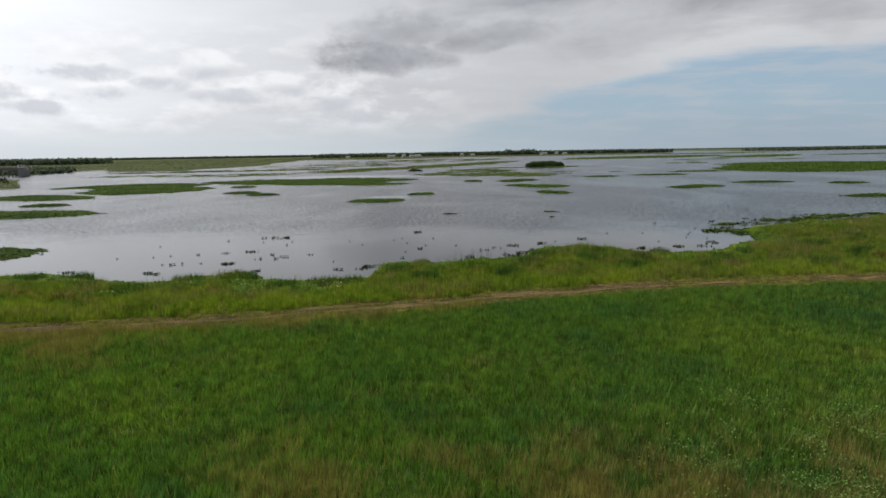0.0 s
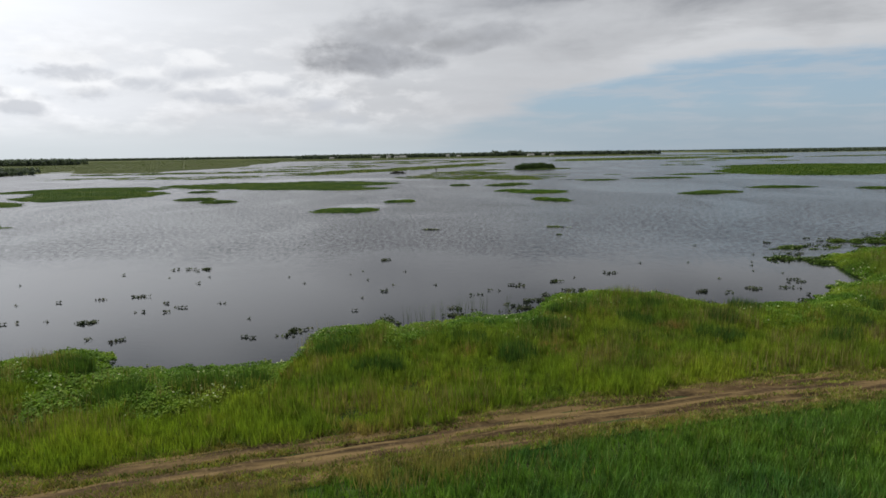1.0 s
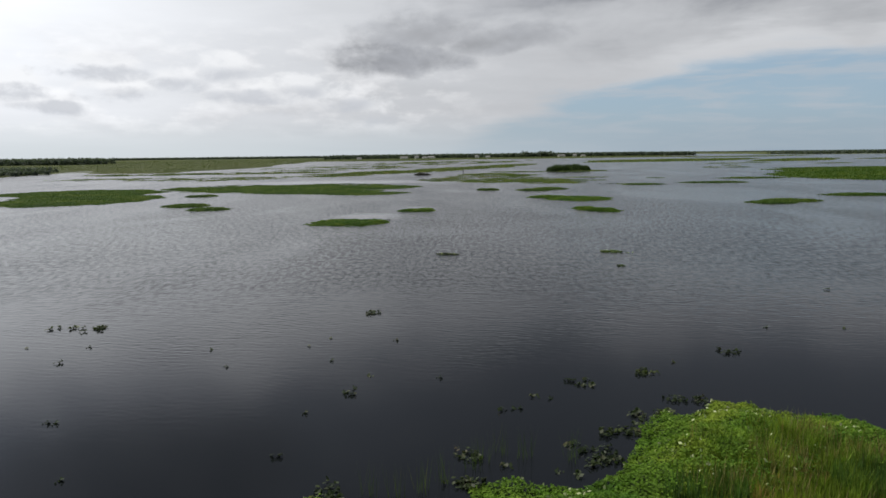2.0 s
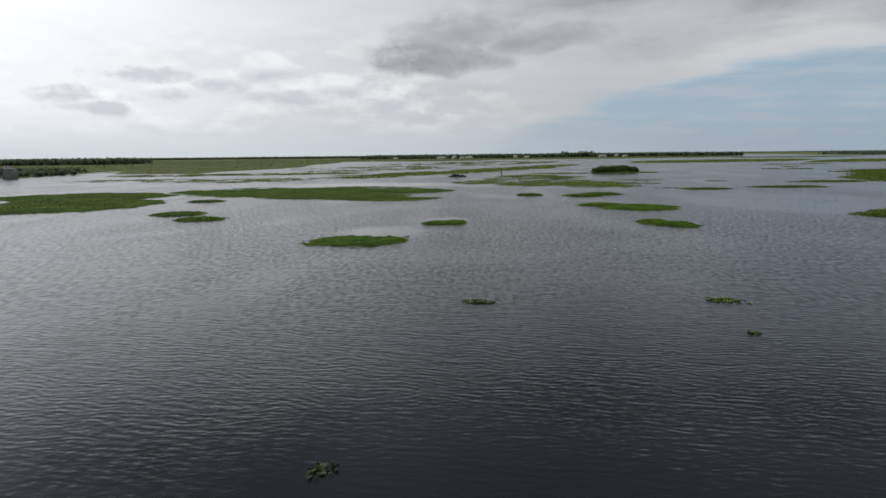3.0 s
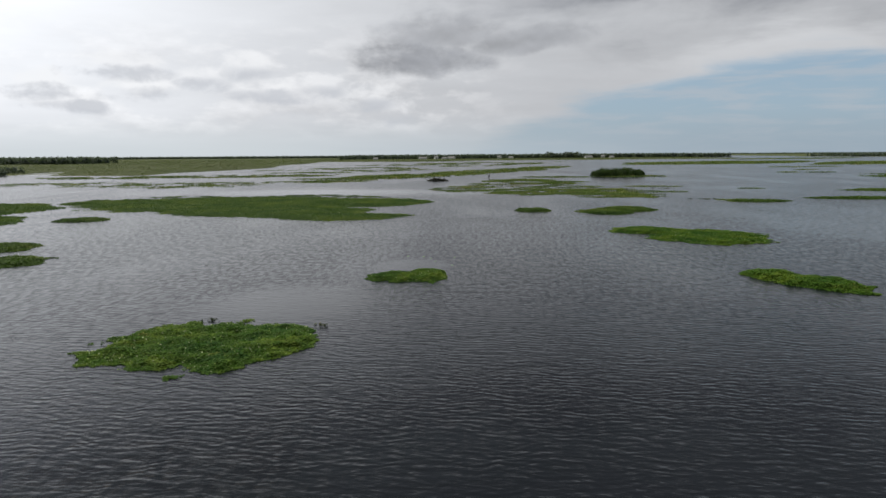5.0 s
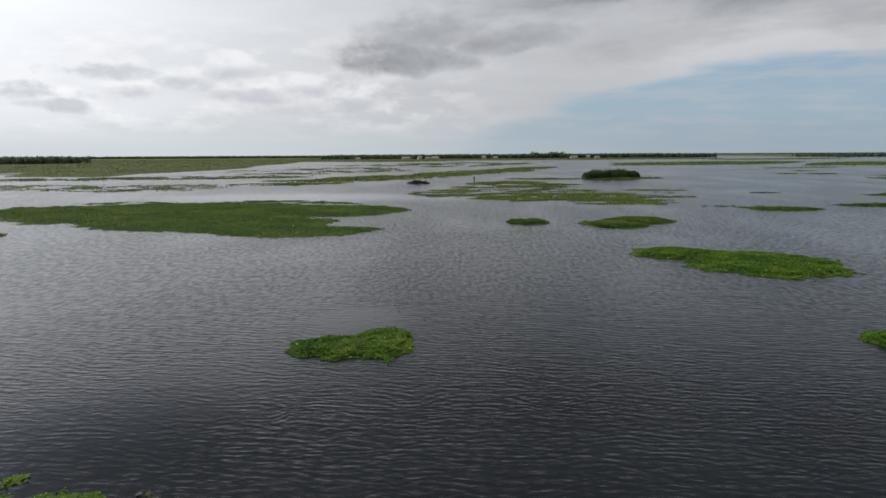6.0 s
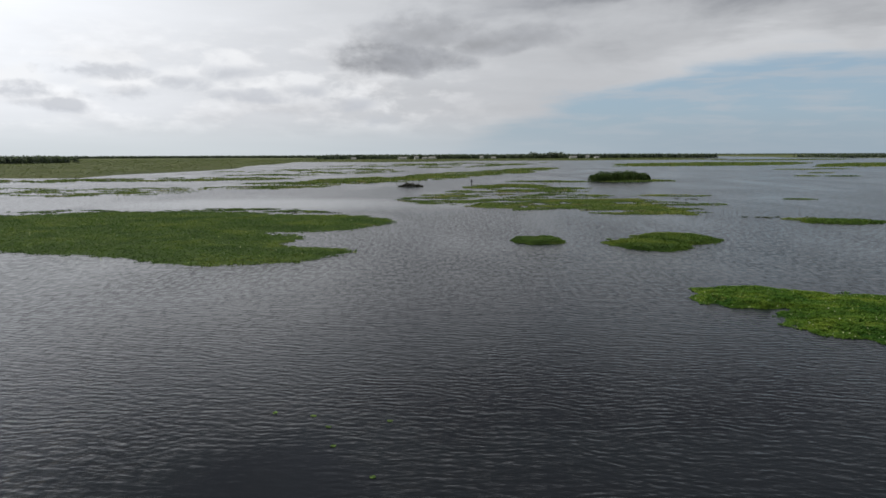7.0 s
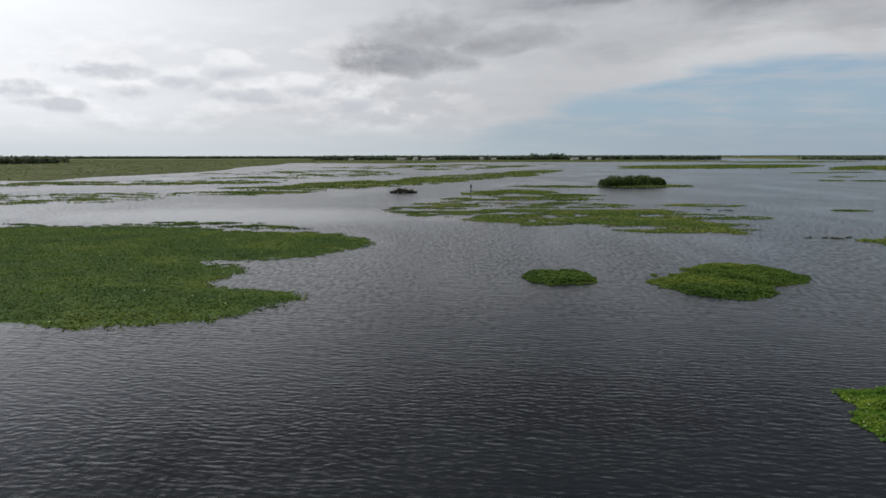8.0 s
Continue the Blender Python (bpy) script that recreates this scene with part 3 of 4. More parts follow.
def lush(x, y, ratio, wide):
    """1 where the growth is fine and thick, thinning outward to coarse tussocks."""
    m = np.abs(x) - ratio * np.maximum(y, 14) - wide + 5 * field(x / 9, y / 9, 67, 4)
    return smooth(9, 0, m) * smooth(8, 16, y + 4 * field(x / 7, y / 7, 68, 3))


def meadow_edge(x, y):
    t = track_line(x) - y
    return (t > 1.9 + 0.9 * field(x / 2.0, y / 2.0, 41, 3)) * lush(x, y, 0.6, 6)


def near_meadow():
    rng = np.random.default_rng(11)
    lo, hi = (-66, 8), (66, 66)
    x, y = scatter(rng, lo, hi, 220, lambda a, b: meadow_edge(a, b) * (1 - 0.75 * dry_share(a, b)) * (0.45 + 0.55 * smooth(-0.3, 0.3, field(a / 0.55, b / 0.55, 62, 2))))
    tall = 0.55 + 0.22 * field(x / 5, y / 5, 42, 4) + 0.3 * field(x / 0.8, y / 0.8, 43, 3)
    edge = smooth(1.6, 6, track_line(x) - y)
    h = np.maximum(0.12, tall) * (0.45 + 0.55 * edge) * rng.uniform(0.6, 1.25, len(x))
    v, f = blades(rng, z_at(x, y, -0.03), h, rng.uniform(0.03, 0.08, len(x)), 0.6)
    tagged(sheet("meadow_grass", v, f, MEADOW), "tall dark green meadow grass with lighter patches", "grass", kind="stuff")
    x, y = scatter(rng, lo, hi, 300, lambda a, b: meadow_edge(a, b) * (dry_share(a, b) + 0.012))
    h = (0.75 + 0.3 * field(x / 0.9, y / 0.9, 63, 3)) * rng.uniform(0.6, 1.25, len(x))
    v, f = blades(rng, z_at(x, y, -0.03), h, rng.uniform(0.02, 0.05, len(x)), 0.5)
    tagged(sheet("dry_grass", v, f, DRY), "straw-coloured dry grass in patches of the meadow", "grass", kind="stuff")
    # coarser tussocks over the rest of the field
    thin = lambda a, b: 0.12 + 0.88 * smooth(60, 15, np.hypot(np.maximum(np.abs(a) - 60, 0), np.maximum(6 - b, 0)))
    x, y = scatter(rng, (-190, -90), (190, 72), 11, lambda a, b: (track_line(a) - b > 2 + 0.9 * field(a / 2, b / 2, 41, 3)) * (1 - lush(a, b, 0.6, 6)) * thin(a, b))
    wide = 0.33 / np.sqrt(thin(x, y))
    v, f = blades(rng, z_at(x, y, -0.03), 0.6 * rng.uniform(0.5, 1.3, len(x)) * (1 + 0.5 * field(x / 5, y / 5, 42, 4)), wide * rng.uniform(0.6, 1.5, len(x)), 0.9)
    tagged(sheet("outer_meadow", v, f, MEADOW), "tall green meadow grass round the field", "grass", kind="stuff")
    weedy = lambda a, b: meadow_edge(a, b) * smooth(6, 15, a) * smooth(36, 26, b) * smooth(-0.15, 0.35, field(a / 1.3, b / 1.3, 64, 3))
    x, y = scatter(rng, lo, hi, 260, weedy)
    c = z_at(x, y)
    c[:, 2] += rng.uniform(0.25, 0.75, len(x))
    v, f = leaves(rng, c, rng.uniform(0.04, 0.09, len(x)), 0.7)
    tagged(sheet("meadow_weeds", v, f, WEED), "pale green flowering weeds among the meadow grass", "weeds", kind="stuff")
    # thin growth on the track itself
    x, y = scatter(rng, (-60, 36), (80, 72), 420, lambda a, b: (np.abs(b - track_line(a)) < 2.7) * smooth(-0.2, 0.3, field(a / 3.5, (b - track_line(a)) / 0.5, 65, 4) + 0.3 * (np.abs(b - track_line(a)) - 0.9)))
    c = z_at(x, y, 0.08)
    v, f = blades(rng, c, rng.uniform(0.04, 0.2, len(x)), rng.uniform(0.03, 0.08, len(x)), 1.2)
    split = rng.uniform(0, 1, len(x)) < 0.4
    v3 = v.reshape(-1, 3, 3)
    for name, pick, mat, label in (("track_straw", ~split, DRY, "short straw-coloured grass growing on the dirt track"), ("track_grass", split, BANK, "short green grass growing on the dirt track")):
        q = v3[pick].reshape(-1, 3)
        tagged(sheet(name, q, np.arange(len(q)).reshape(-1, 3), mat), label, "grass", kind="stuff")


def bank_reeds():
    rng = np.random.default_rng(12)

    def keep(x, y):
        d, t = shore_line(x) - y, y - track_line(x)
        return (t > 2.0 + 0.9 * field(x / 1.5, y / 1.5, 44, 3)) * smooth(3.0, 7.0, d + 2.5 * field(x / 4, y / 4, 45, 3)) * (d > 1)

    x, y = scatter(rng, (-70, -45), (92, -1), 160, lambda a, b: keep(a, b) * lush(a, b, 0.58, 8), shore_line)
    t = y - track_line(x)
    tall = 0.65 + 0.5 * field(x / 2.6, y / 2.6, 46, 4) + 0.5 * field(x / 0.9, y / 0.9, 47, 3)
    h = np.maximum(0.15, tall) * rng.uniform(0.55, 1.25, len(x))
    v, f = blades(rng, z_at(x, y, -0.03), h, rng.uniform(0.03, 0.08, len(x)), 0.5)
    v = v.reshape(-1, 3, 3)
    near_track = t + 3.0 * field(x / 4, y / 4, 51, 3) + rng.normal(0, 0.8, len(x)) < 7.0
    for name, pick, mat, label in (("bank_reeds", ~near_track, BANK, "olive green reeds with brown seed heads on the bank"), ("bank_grass", near_track, BANK_GRASS, "yellow-green tall grass along the dirt track")):
        q = v[pick].reshape(-1, 3)
        tagged(sheet(name, q, np.arange(len(q)).reshape(-1, 3), mat), label, "reeds", kind="stuff")
    # pale dry stalks standing above the reeds
    x, y = scatter(rng, (-50, -24), (70, -4), 26, lambda a, b: keep(a, b) * lush(a, b, 0.58, 8) * smooth(0.05, 0.35, field(a / 2.4, b / 2.4, 53, 3)), shore_line)
    v, f = blades(rng, z_at(x, y, -0.03), rng.uniform(0.9, 1.5, len(x)), rng.uniform(0.03, 0.06, len(x)), 0.3)
    tagged(sheet("dry_stalks", v, f, STALK), "pale brown dry stalks standing among the bank reeds", "reeds", kind="stuff")
    x, y = scatter(rng, (-260, -90), (260, -1), 14, lambda a, b: keep(a, b) * (1 - lush(a, b, 0.58, 8)) * (0.25 + 0.75 * smooth(150, 90, np.abs(a))), shore_line)
    v, f = blades(rng, z_at(x, y, -0.03), 0.8 * rng.uniform(0.5, 1.3, len(x)), rng.uniform(0.16, 0.4, len(x)), 0.7)
    tagged(sheet("outer_bank_reeds", v, f, BANK), "olive green reeds further along the bank", "reeds", kind="stuff")


def shore_mat():
    rng = np.random.default_rng(13)

    def keep(x, y):
        d = shore_line(x) - y
        edge = 1.3 * field(x / 1.0, y / 1.0, 48, 4) + 0.6 * field(x / 3.2, y / 2.2, 50, 3)
        return (d > edge) * smooth(10.0, 6.0, d + 2.5 * field(x / 4, y / 4, 45, 3)) * (y > track_line(x) + 4) * np.where((x > -16) & (x < 46), 1.0, 0.45) * (0.1 + 0.9 * lush(x, y, 0.58, 8))

    x, y = scatter(rng, (-70, -13), (90, 3), 300, keep, shore_line)
    x2, y2 = scatter(rng, (-260, -12), (260, 3), 40, lambda a, b: keep(a, b) * ((a < -70) | (a > 90)), shore_line)
    x, y = np.append(x, x2), np.append(y, y2)
    d = shore_line(x) - y
    top = 0.1 + 0.42 * smooth(0, 4, d) + 0.34 * field(x / 1.5, y / 1.5, 49, 3)
    c = np.stack([x, y, np.maximum(ground_height(x, y), 0.02) + np.maximum(0.05, top) * rng.uniform(0.25, 1.0, len(x))], 1)
    size = rng.uniform(0.06, 0.125, len(x)) * np.where((x > -16) & (x < 46), 1.0, 1.5) * (2.4 - 1.4 * lush(x, y, 0.58, 8))
    pale = rng.uniform(0, 1, len(x)) < 0.03 * smooth(-0.1, 0.35, field(x / 1.6, y / 1.6, 52, 3))
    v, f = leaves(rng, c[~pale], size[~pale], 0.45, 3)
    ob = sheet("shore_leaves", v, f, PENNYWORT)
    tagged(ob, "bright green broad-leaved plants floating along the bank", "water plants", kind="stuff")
    c[:, 2] += 0.08
    v, f = leaves(rng, c[pale], np.minimum(0.17, size[pale] * 1.6), 0.9)
    ob = sheet("pale_leaves", v, f, PALE_LEAF)
    tagged(ob, "pale upturned leaves on the bank", "water plants", kind="stuff")


near_meadow()
bank_reeds()
shore_mat()


# ---------------------------------------------------------------- islands
def lobes_at(lobes, x, y, seed, ragged, grain):
    """Above 0 inside; a lobe is x, y, half length, half width, turn; a negative half width cuts."""
    best, cut = np.full(x.shape, -9.0), np.full(x.shape, 9.0)
    for cx, cy, rx, ry, turn in lobes:
        c, s = math.cos(radians(turn)), math.sin(radians(turn))
        u, v = (x - cx) * c + (y - cy) * s, -(x - cx) * s + (y - cy) * c
        r = np.sqrt((u / rx) ** 2 + (v / ry) ** 2)
        if ry < 0:
            cut = np.minimum(cut, r - 1)
        else:
            best = np.maximum(best, 1 - r)
    least = min(min(l[2], abs(l[3])) for l in lobes)
    f = np.minimum(best, cut) + ragged * field(x / grain, y / grain, seed, 5)
    return f + min(0.3, 1.1 / least) * field(x / 1.2, y / 1.2, seed + 9, 4)


def island(name, label, lobes, seed, density, leaf, height=0.45, ragged=0.22, grain=None, material=None, category="plant island", spiky=0.0, pale=0.0, broken=None):
    """A floating mat of plants: a low peaty cushion, and its leaves."""
    rng = np.random.default_rng(seed)
    material = material or BROAD
    lo = (min(a - max(b, abs(c)) for a, _, b, c, _ in lobes) * 1.0 - 2, min(y - max(b, abs(c)) for _, y, b, c, _ in lobes) - 2)
    hi = (max(a + max(b, abs(c)) for a, _, b, c, _ in lobes) * 1.0 + 2, max(y + max(b, abs(c)) for _, y, b, c, _ in lobes) + 2)
    span = max(hi[0] - lo[0], hi[1] - lo[1])
    grain = grain or span / 5

    def at(x, y):
        f = lobes_at(lobes, x, y, seed, ragged, grain)
        if broken is not None:
            f = np.minimum(f, broken + 1.6 * field(x / (2.2 * grain), y / grain, seed + 20, 5))
            f = np.minimum(f, broken + 0.4 + 1.5 * field(x / (0.8 * grain), y / (0.55 * grain), seed + 30, 3))
        return f

    top = new(name)
    cx, cy = (lo[0] + hi[0]) / 2, (lo[1] + hi[1]) / 2
    top.location = (cx, cy, 0)
    step = max(0.3, span / 72)
    gx, gy = np.arange(lo[0], hi[0], step), np.arange(lo[1], hi[1], step)
    X, Y = np.meshgrid(gx, gy)
    F = at(X, Y)
    Z = np.clip(F * 1.4 - 0.03, -0.12, 0.5) * height * (1 + 0.4 * field(X / 1.3, Y / 1.3, seed + 3, 3))
    nx = len(gx)
    used = F > -0.15
    i = np.arange(len(gy) - 1)[:, None] * nx + np.arange(nx - 1)[None]
    quad = used[:-1, :-1] & used[1:, :-1] & used[:-1, 1:] & used[1:, 1:]
    i = i[quad]
    faces = np.stack([i, i + 1, i + nx + 1, i + nx], 1)
    ids = np.unique(faces)
    back = np.zeros(X.size, np.int64)
    back[ids] = np.arange(len(ids))
    v = np.stack([X - cx, Y - cy, Z], 2).reshape(-1, 3)[ids]
    tagged(sheet("mat", v, back[faces], MAT_PEAT, top, flat=False), kind="stuff" if broken is not None else "")
    x, y = scatter(rng, lo, hi, density, lambda a, b: smooth(-0.09, 0.05, at(a, b)) ** 2)
    f = at(x, y)
    t = height * (0.12 + 0.88 * smooth(0, 0.4, f)) * (1 + 0.45 * field(x / 1.1, y / 1.1, seed + 5, 3))
    tall = rng.uniform(0, 1, len(x)) < spiky
    z = t * rng.uniform(0.3, 1.05, len(x))
    c = np.stack([x - cx, y - cy, np.maximum(z, 0.03)], 1)
    size = leaf * rng.uniform(0.6, 1.4, len(x))
    light = rng.uniform(0, 1, len(x)) < pale
    v, fc = leaves(rng, c[~tall & ~light], size[~tall & ~light], 0.3, 3)
    ob = sheet("foliage", v, fc, material, top)
    tagged(ob, kind="stuff")
    if light.any():
        v, fc = leaves(rng, c[light] + (0, 0, 0.06), size[light] * 0.9, 0.9)
        tagged(sheet("pale_leaves", v, fc, PALE_LEAF, top, "pale upturned leaves"), kind="stuff")
    if tall.any():
        b = c[tall].copy()
        b[:, 2] = 0
        v, fc = blades(rng, b, t[tall] * rng.uniform(1.0, 1.8, len(b)), size[tall] * 0.35, 0.4)
        tagged(sheet("sedge", v, fc, SEDGE, top), kind="stuff")
    tagged(top, label, category, "plant islands in the lake")
    return top


GREEN = "bright green island of floating broad-leaved plants on the water"
SMALL = "small low green island of floating plants"
LONG = "long low green island of floating plants"
SPARSE = "broken marsh of green sedge with strips of open water"
BIGGER = "large flat green island of dense floating plants"
island("plant_island", GREEN, [(-19.0, 185.0, 5.2, 5.8, -20), (-14.4, 184.6, 3.7, 6.0, -15)], 101, 1000, 0.1, 0.36, 0.17, 2.4, MAT_LEAF, pale=0.008)
island("plant_island", "compact bright green island of floating plants", [(-7.4, 211.0, 3.3, 2.7, 0), (-4.9, 211.9, 2.2, 3.9, 0)], 102, 1300, 0.088, 0.36, 0.1, 1.8, MAT_LEAF, pale=0.008)
island("plant_island", LONG, [(27.4, 255.0, 5.4, 5.0, 0), (34.5, 246.6, 8.4, 9.4, -10)], 103, 600, 0.115, 0.34, 0.2, 2.6, MAT_LEAF, pale=0.004)
island("plant_island", "narrow green island of floating plants", [(32.4, 208.6, 6.4, 3.0, -55), (30.2, 212.0, 2.6, 3.4, 0)], 104, 400, 0.14, 0.4, 0.22, 2.2, MAT_LEAF)
island("plant_island", GREEN, [(27.3, 292.0, 5.4, 7.0, 10), (33.2, 299.0, 6.0, 7.2, -10)], 105, 280, 0.15, 0.4, 0.2, 3.0)
island("plant_island", SMALL, [(11.6, 296.4, 3.0, 4.6, 0), (13.8, 296.8, 2.4, 4.2, 0)], 106, 280, 0.16, 0.42, 0.12, 2.0)
island("plant_island", BIGGER, [(-63, 322, 38, 29, -8), (-50, 300, 30, 18, -25), (-28, 284, 14.5, 10.5, 0), (-97, 325, 13, 10, 0), (-30, 325, 17.5, 17, -25), (-12.5, 296.5, 12.3, -8.0, 22)], 107, 54, 0.17, 0.36, 0.14, 6, pale=0.002)
island("plant_island", BIGGER, [(-108, 262, 21, 27, 0), (-128, 296, 28, 28, 0), (-126, 224, 20, 13, -35), (-146, 268, 13, -16, 0)], 108, 42, 0.27, 0.4, 0.18, 9)
island("plant_island", SMALL, [(-65.2, 233.0, 5.8, 5.8, 0)], 109, 90, 0.22, 0.4, 0.2, 3)
island("plant_island", SMALL, [(-55.4, 220.5, 5.0, 5.0, 0)], 110, 90, 0.22, 0.4, 0.2, 3)
island("plant_island", SMALL, [(-76.6, 275, 4.6, 4.4, 0)], 111, 60, 0.25, 0.4, 0.2, 3)
island("plant_island", GREEN, [(-95, 157, 20, 11, 0)], 112, 36, 0.32, 0.4, 0.22, 6)
island("plant_island", SMALL, [(-104, 187, 6.5, 5.0, 0)], 113, 60, 0.25, 0.4, 0.2, 3)
island("plant_island", SMALL, [(-60, 92, 7, 6, 0)], 114, 80, 0.22, 0.4, 0.2, 3)
island("plant_island", LONG, [(71, 325.0, 7.5, 4.6, 0)], 115, 40, 0.3, 0.35, 0.25, 4)
island("plant_island", LONG, [(101, 335, 12.5, 5.5, 0)], 116, 40, 0.3, 0.35, 0.3, 5)
island("plant_island", LONG, [(132, 376, 14, 7, 0)], 117, 30, 0.3, 0.35, 0.3, 5)
island("plant_island", SMALL, [(106, 175, 8, 4.5, 0)], 118, 40, 0.3, 0.35, 0.22, 3)
island("plant_island", LONG, [(111, 251, 10.5, 6, 0)], 119, 40, 0.3, 0.35, 0.22, 4)
island("plant_island", LONG, [(76, 225, 5.5, 4.5, 0), (83, 231, 6.5, 5.5, 0)], 120, 40, 0.3, 0.35, 0.25, 4)
island("plant_island", SMALL, [(133, 237, 6, 5.5, 0)], 121, 40, 0.3, 0.35, 0.22, 4)
for n, (x, y, a, b) in enumerate(((186, 583, 7, 5), (204, 579, 9, 5), (250, 735, 15, 9), (284, 748, 13, 9), (222, 640, 8, 5), (330, 690, 16, 8))):
    island("plant_island", "thin dark islet of floating plants far out", [(x, y, a, b, 0)], 130 + n, 6, 0.6, 0.3, 0.3, 5, SEDGE)
island("plant_island", BIGGER, [(190, 395, 38, 56, -12), (260, 440, 75, 115, 0)], 122, 5, 0.8, 0.4, 0.15, 16)
for n, (x, y, a, b, c) in enumerate(((1.0, 143.0, 1.3, 0.75, 0), (21.6, 144.0, 2.1, 0.8, -33), (20.2, 133, 0.4, 0.35, 0))):
    island("plant_island", "tiny floating raft of green water plants", [(x, y, a, b, c)], 170 + n, 200, 0.16, 0.14, 0.5, 0.6, DARK_LEAF if n == 0 else BROAD, pale=0.06, broken=0.0)
for n, lobe in enumerate(((42.5, 105, 4.0, 3.6, 0), (47, 114.5, 4.5, 1.6, 0), (60, 119.5, 10, 3, 12), (72, 127, 9, 2.4, 15))):
    island("plant_island", "broken fringe of floating plants off the bank", [lobe], 150 + n, 190, 0.16, 0.3, 0.5, 1.3, pale=0.02, broken=-0.02)
for n, lobe in enumerate(((-82, 352, 17, 4, 4), (-52, 356, 15, 4, 0), (-35, 350, 8, 3, -12), (-101, 338, 8, 3, 20))):
    island("plant_island", "broken edge of floating plants off a large island", [lobe], 160 + n, 40, 0.25, 0.25, 0.4, 2.6, broken=-0.14)
for n, (lobe, dens, rag, bias) in enumerate((
        ((0, 398, 14, 24, -10), 50, 0.3, 0.12), ((20, 374, 20, 19, -15), 50, 0.3, 0.1), ((42, 354, 14, 14, -12), 50, 0.3, 0.1), ((42, 386, 12, 10, 0), 40, 0.4, 0.0), ((25, 405, 20, 14, 0), 36, 0.4, -0.08), ((20, 434, 22, 12, 10), 36, 0.4, 0.0),
        ((65, 408, 11, 5, 0), 30, 0.3, 0.2), ((51, 373, 12, 8, -10), 40, 0.4, 0.0), ((30, 466, 25, 26, 0), 20, 0.4, -0.02), ((40, 518, 17, 13, 0), 14, 0.4, 0.05), ((80, 521, 19, 11, 0), 14, 0.2, 0.5), 
        ((61, 371, 6, 4, 0), 25, 0.4, 0.2), ((68, 331, 5, 5, 0), 25, 0.3, 0.5), ((93.5, 390, 4, 3, 0), 20, 0.3, 0.3), ((-74, 485, 25, 32, 0), 14, 0.3, -0.05),
        ((-38, 545, 62, 27, 60), 9, 0.3, 0.06), ((15, 665, 98, 27, 68), 5, 0.3, 0.06), ((60, 780, 45, 18, 68), 4, 0.3, 0.3),
        ((-122, 440, 32, 28, 0), 12, 0.4, -0.16), ((-178, 445, 46, 22, 0), 8, 0.4, -0.16), ((-150, 555, 64, 26, 12), 7, 0.4, -0.12), ((-205, 535, 44, 18, 0), 7, 0.4, -0.12),
        ((-90, 660, 70, 26, 50), 4, 0.4, -0.16), ((-30, 820, 150, 26, 65), 3, 0.4, -0.16), ((50, 1010, 170, 28, 65), 2, 0.4, -0.16), ((-140, 740, 100, 28, 55), 3, 0.4, -0.16),
        ((-60, 1000, 180, 40, 60), 1.6, 0.4, -0.16), ((285, 1010, 160, 80, 45), 1.4, 0.3, 0.4), ((410, 930, 140, 36, 55), 2, 0.35, 0.4), ((560, 1450, 160, 60, 30), 0.8, 0.4, 0.4), ((590, 965, 110, 26, 12), 1.6, 0.35, 0.3))):
    far_off = lobe[1]
    island("marsh_patch", SPARSE, [lobe], 200 + n, dens, 0.32 if far_off < 420 else 0.5 if far_off < 520 else 0.9 if far_off < 800 else 1.5, 0.1 if far_off < 450 else 0.26 if far_off < 800 else 0.4,
           rag, 5.0 if far_off < 450 else 11.0 if far_off < 800 else 26.0, SEDGE, "marsh", 0.25, broken=bias)


# ---------------------------------------------------------------- woods and shrubs
def crown_cloud(rng, centres, radius, height, bits, size):
    """Leaf clumps of many crowns: bits of foliage in uneven rounded masses."""
    n = len(centres)
    c = np.repeat(np.arange(n), bits)
    d = rng.normal(0, 1, (n * bits, 3))
    d /= np.linalg.norm(d, axis=1)[:, None]
    r = rng.uniform(0.45, 1.0, n * bits) ** 0.5
    p = d * r[:, None]
    p[:, 2] = np.abs(p[:, 2]) * 0.95 + 0.04
    v = centres[c] + np.stack([p[:, 0] * radius[c], p[:, 1] * radius[c], p[:, 2] * height[c]], 1)
    return leaves(rng, v, size * rng.uniform(0.6, 1.4, n * bits), 0.45 if size > 1 else 0.9, 3 if size > 1 else 4)


def woods(name, label, n, where, tall, seed, bits=26, size=2.4):
    rng = np.random.default_rng(seed)
    xy = where(rng, n)
    c = np.stack([xy[:, 0], xy[:, 1], np.maximum(ground_height(xy[:, 0], xy[:, 1]), 0)], 1)
    h = tall * rng.uniform(0.8, 1.06, n)
    v, f = crown_cloud(rng, c, h * rng.uniform(0.35, 0.6, n), h, bits, size)
    ob = sheet(name, v, f, HAZED_TREE)
    tagged(ob, label, "trees", kind="stuff")


def strip(x0, y0, x1, y1, depth):
    def where(rng, n):
        u = rng.uniform(0, 1, n)
        return np.stack([x0 + (x1 - x0) * u, y0 + (y1 - y0) * u + rng.uniform(0, depth, n)], 1)
    return where


woods("far_woods", "dark line of distant woods on the far shore", 2600, strip(-330, 1830, 640, 2000, 220), 10.5, 301, 34, 3.0)
woods("hazy_woods", "thin pale line of woods beyond the far marsh", 2600, strip(-2300, 2600, -330, 2500, 200), 8, 308, 22, 4.0)
woods("grove", "taller dark grove of trees above the houses", 60, strip(165, 1930, 255, 1935, 60), 15, 307, 60, 2.6)
woods("marsh_woods", "dark line of distant woods behind the marsh", 1300, strip(-1150, 1100, -610, 1220, 110), 11.5, 302, 40, 2.4)
woods("left_bank_trees", "dark green trees and scrub on the bank by the bridge", 1200, strip(-700, 590, -332, 585, 70), 5.0, 303, 44, 1.15)
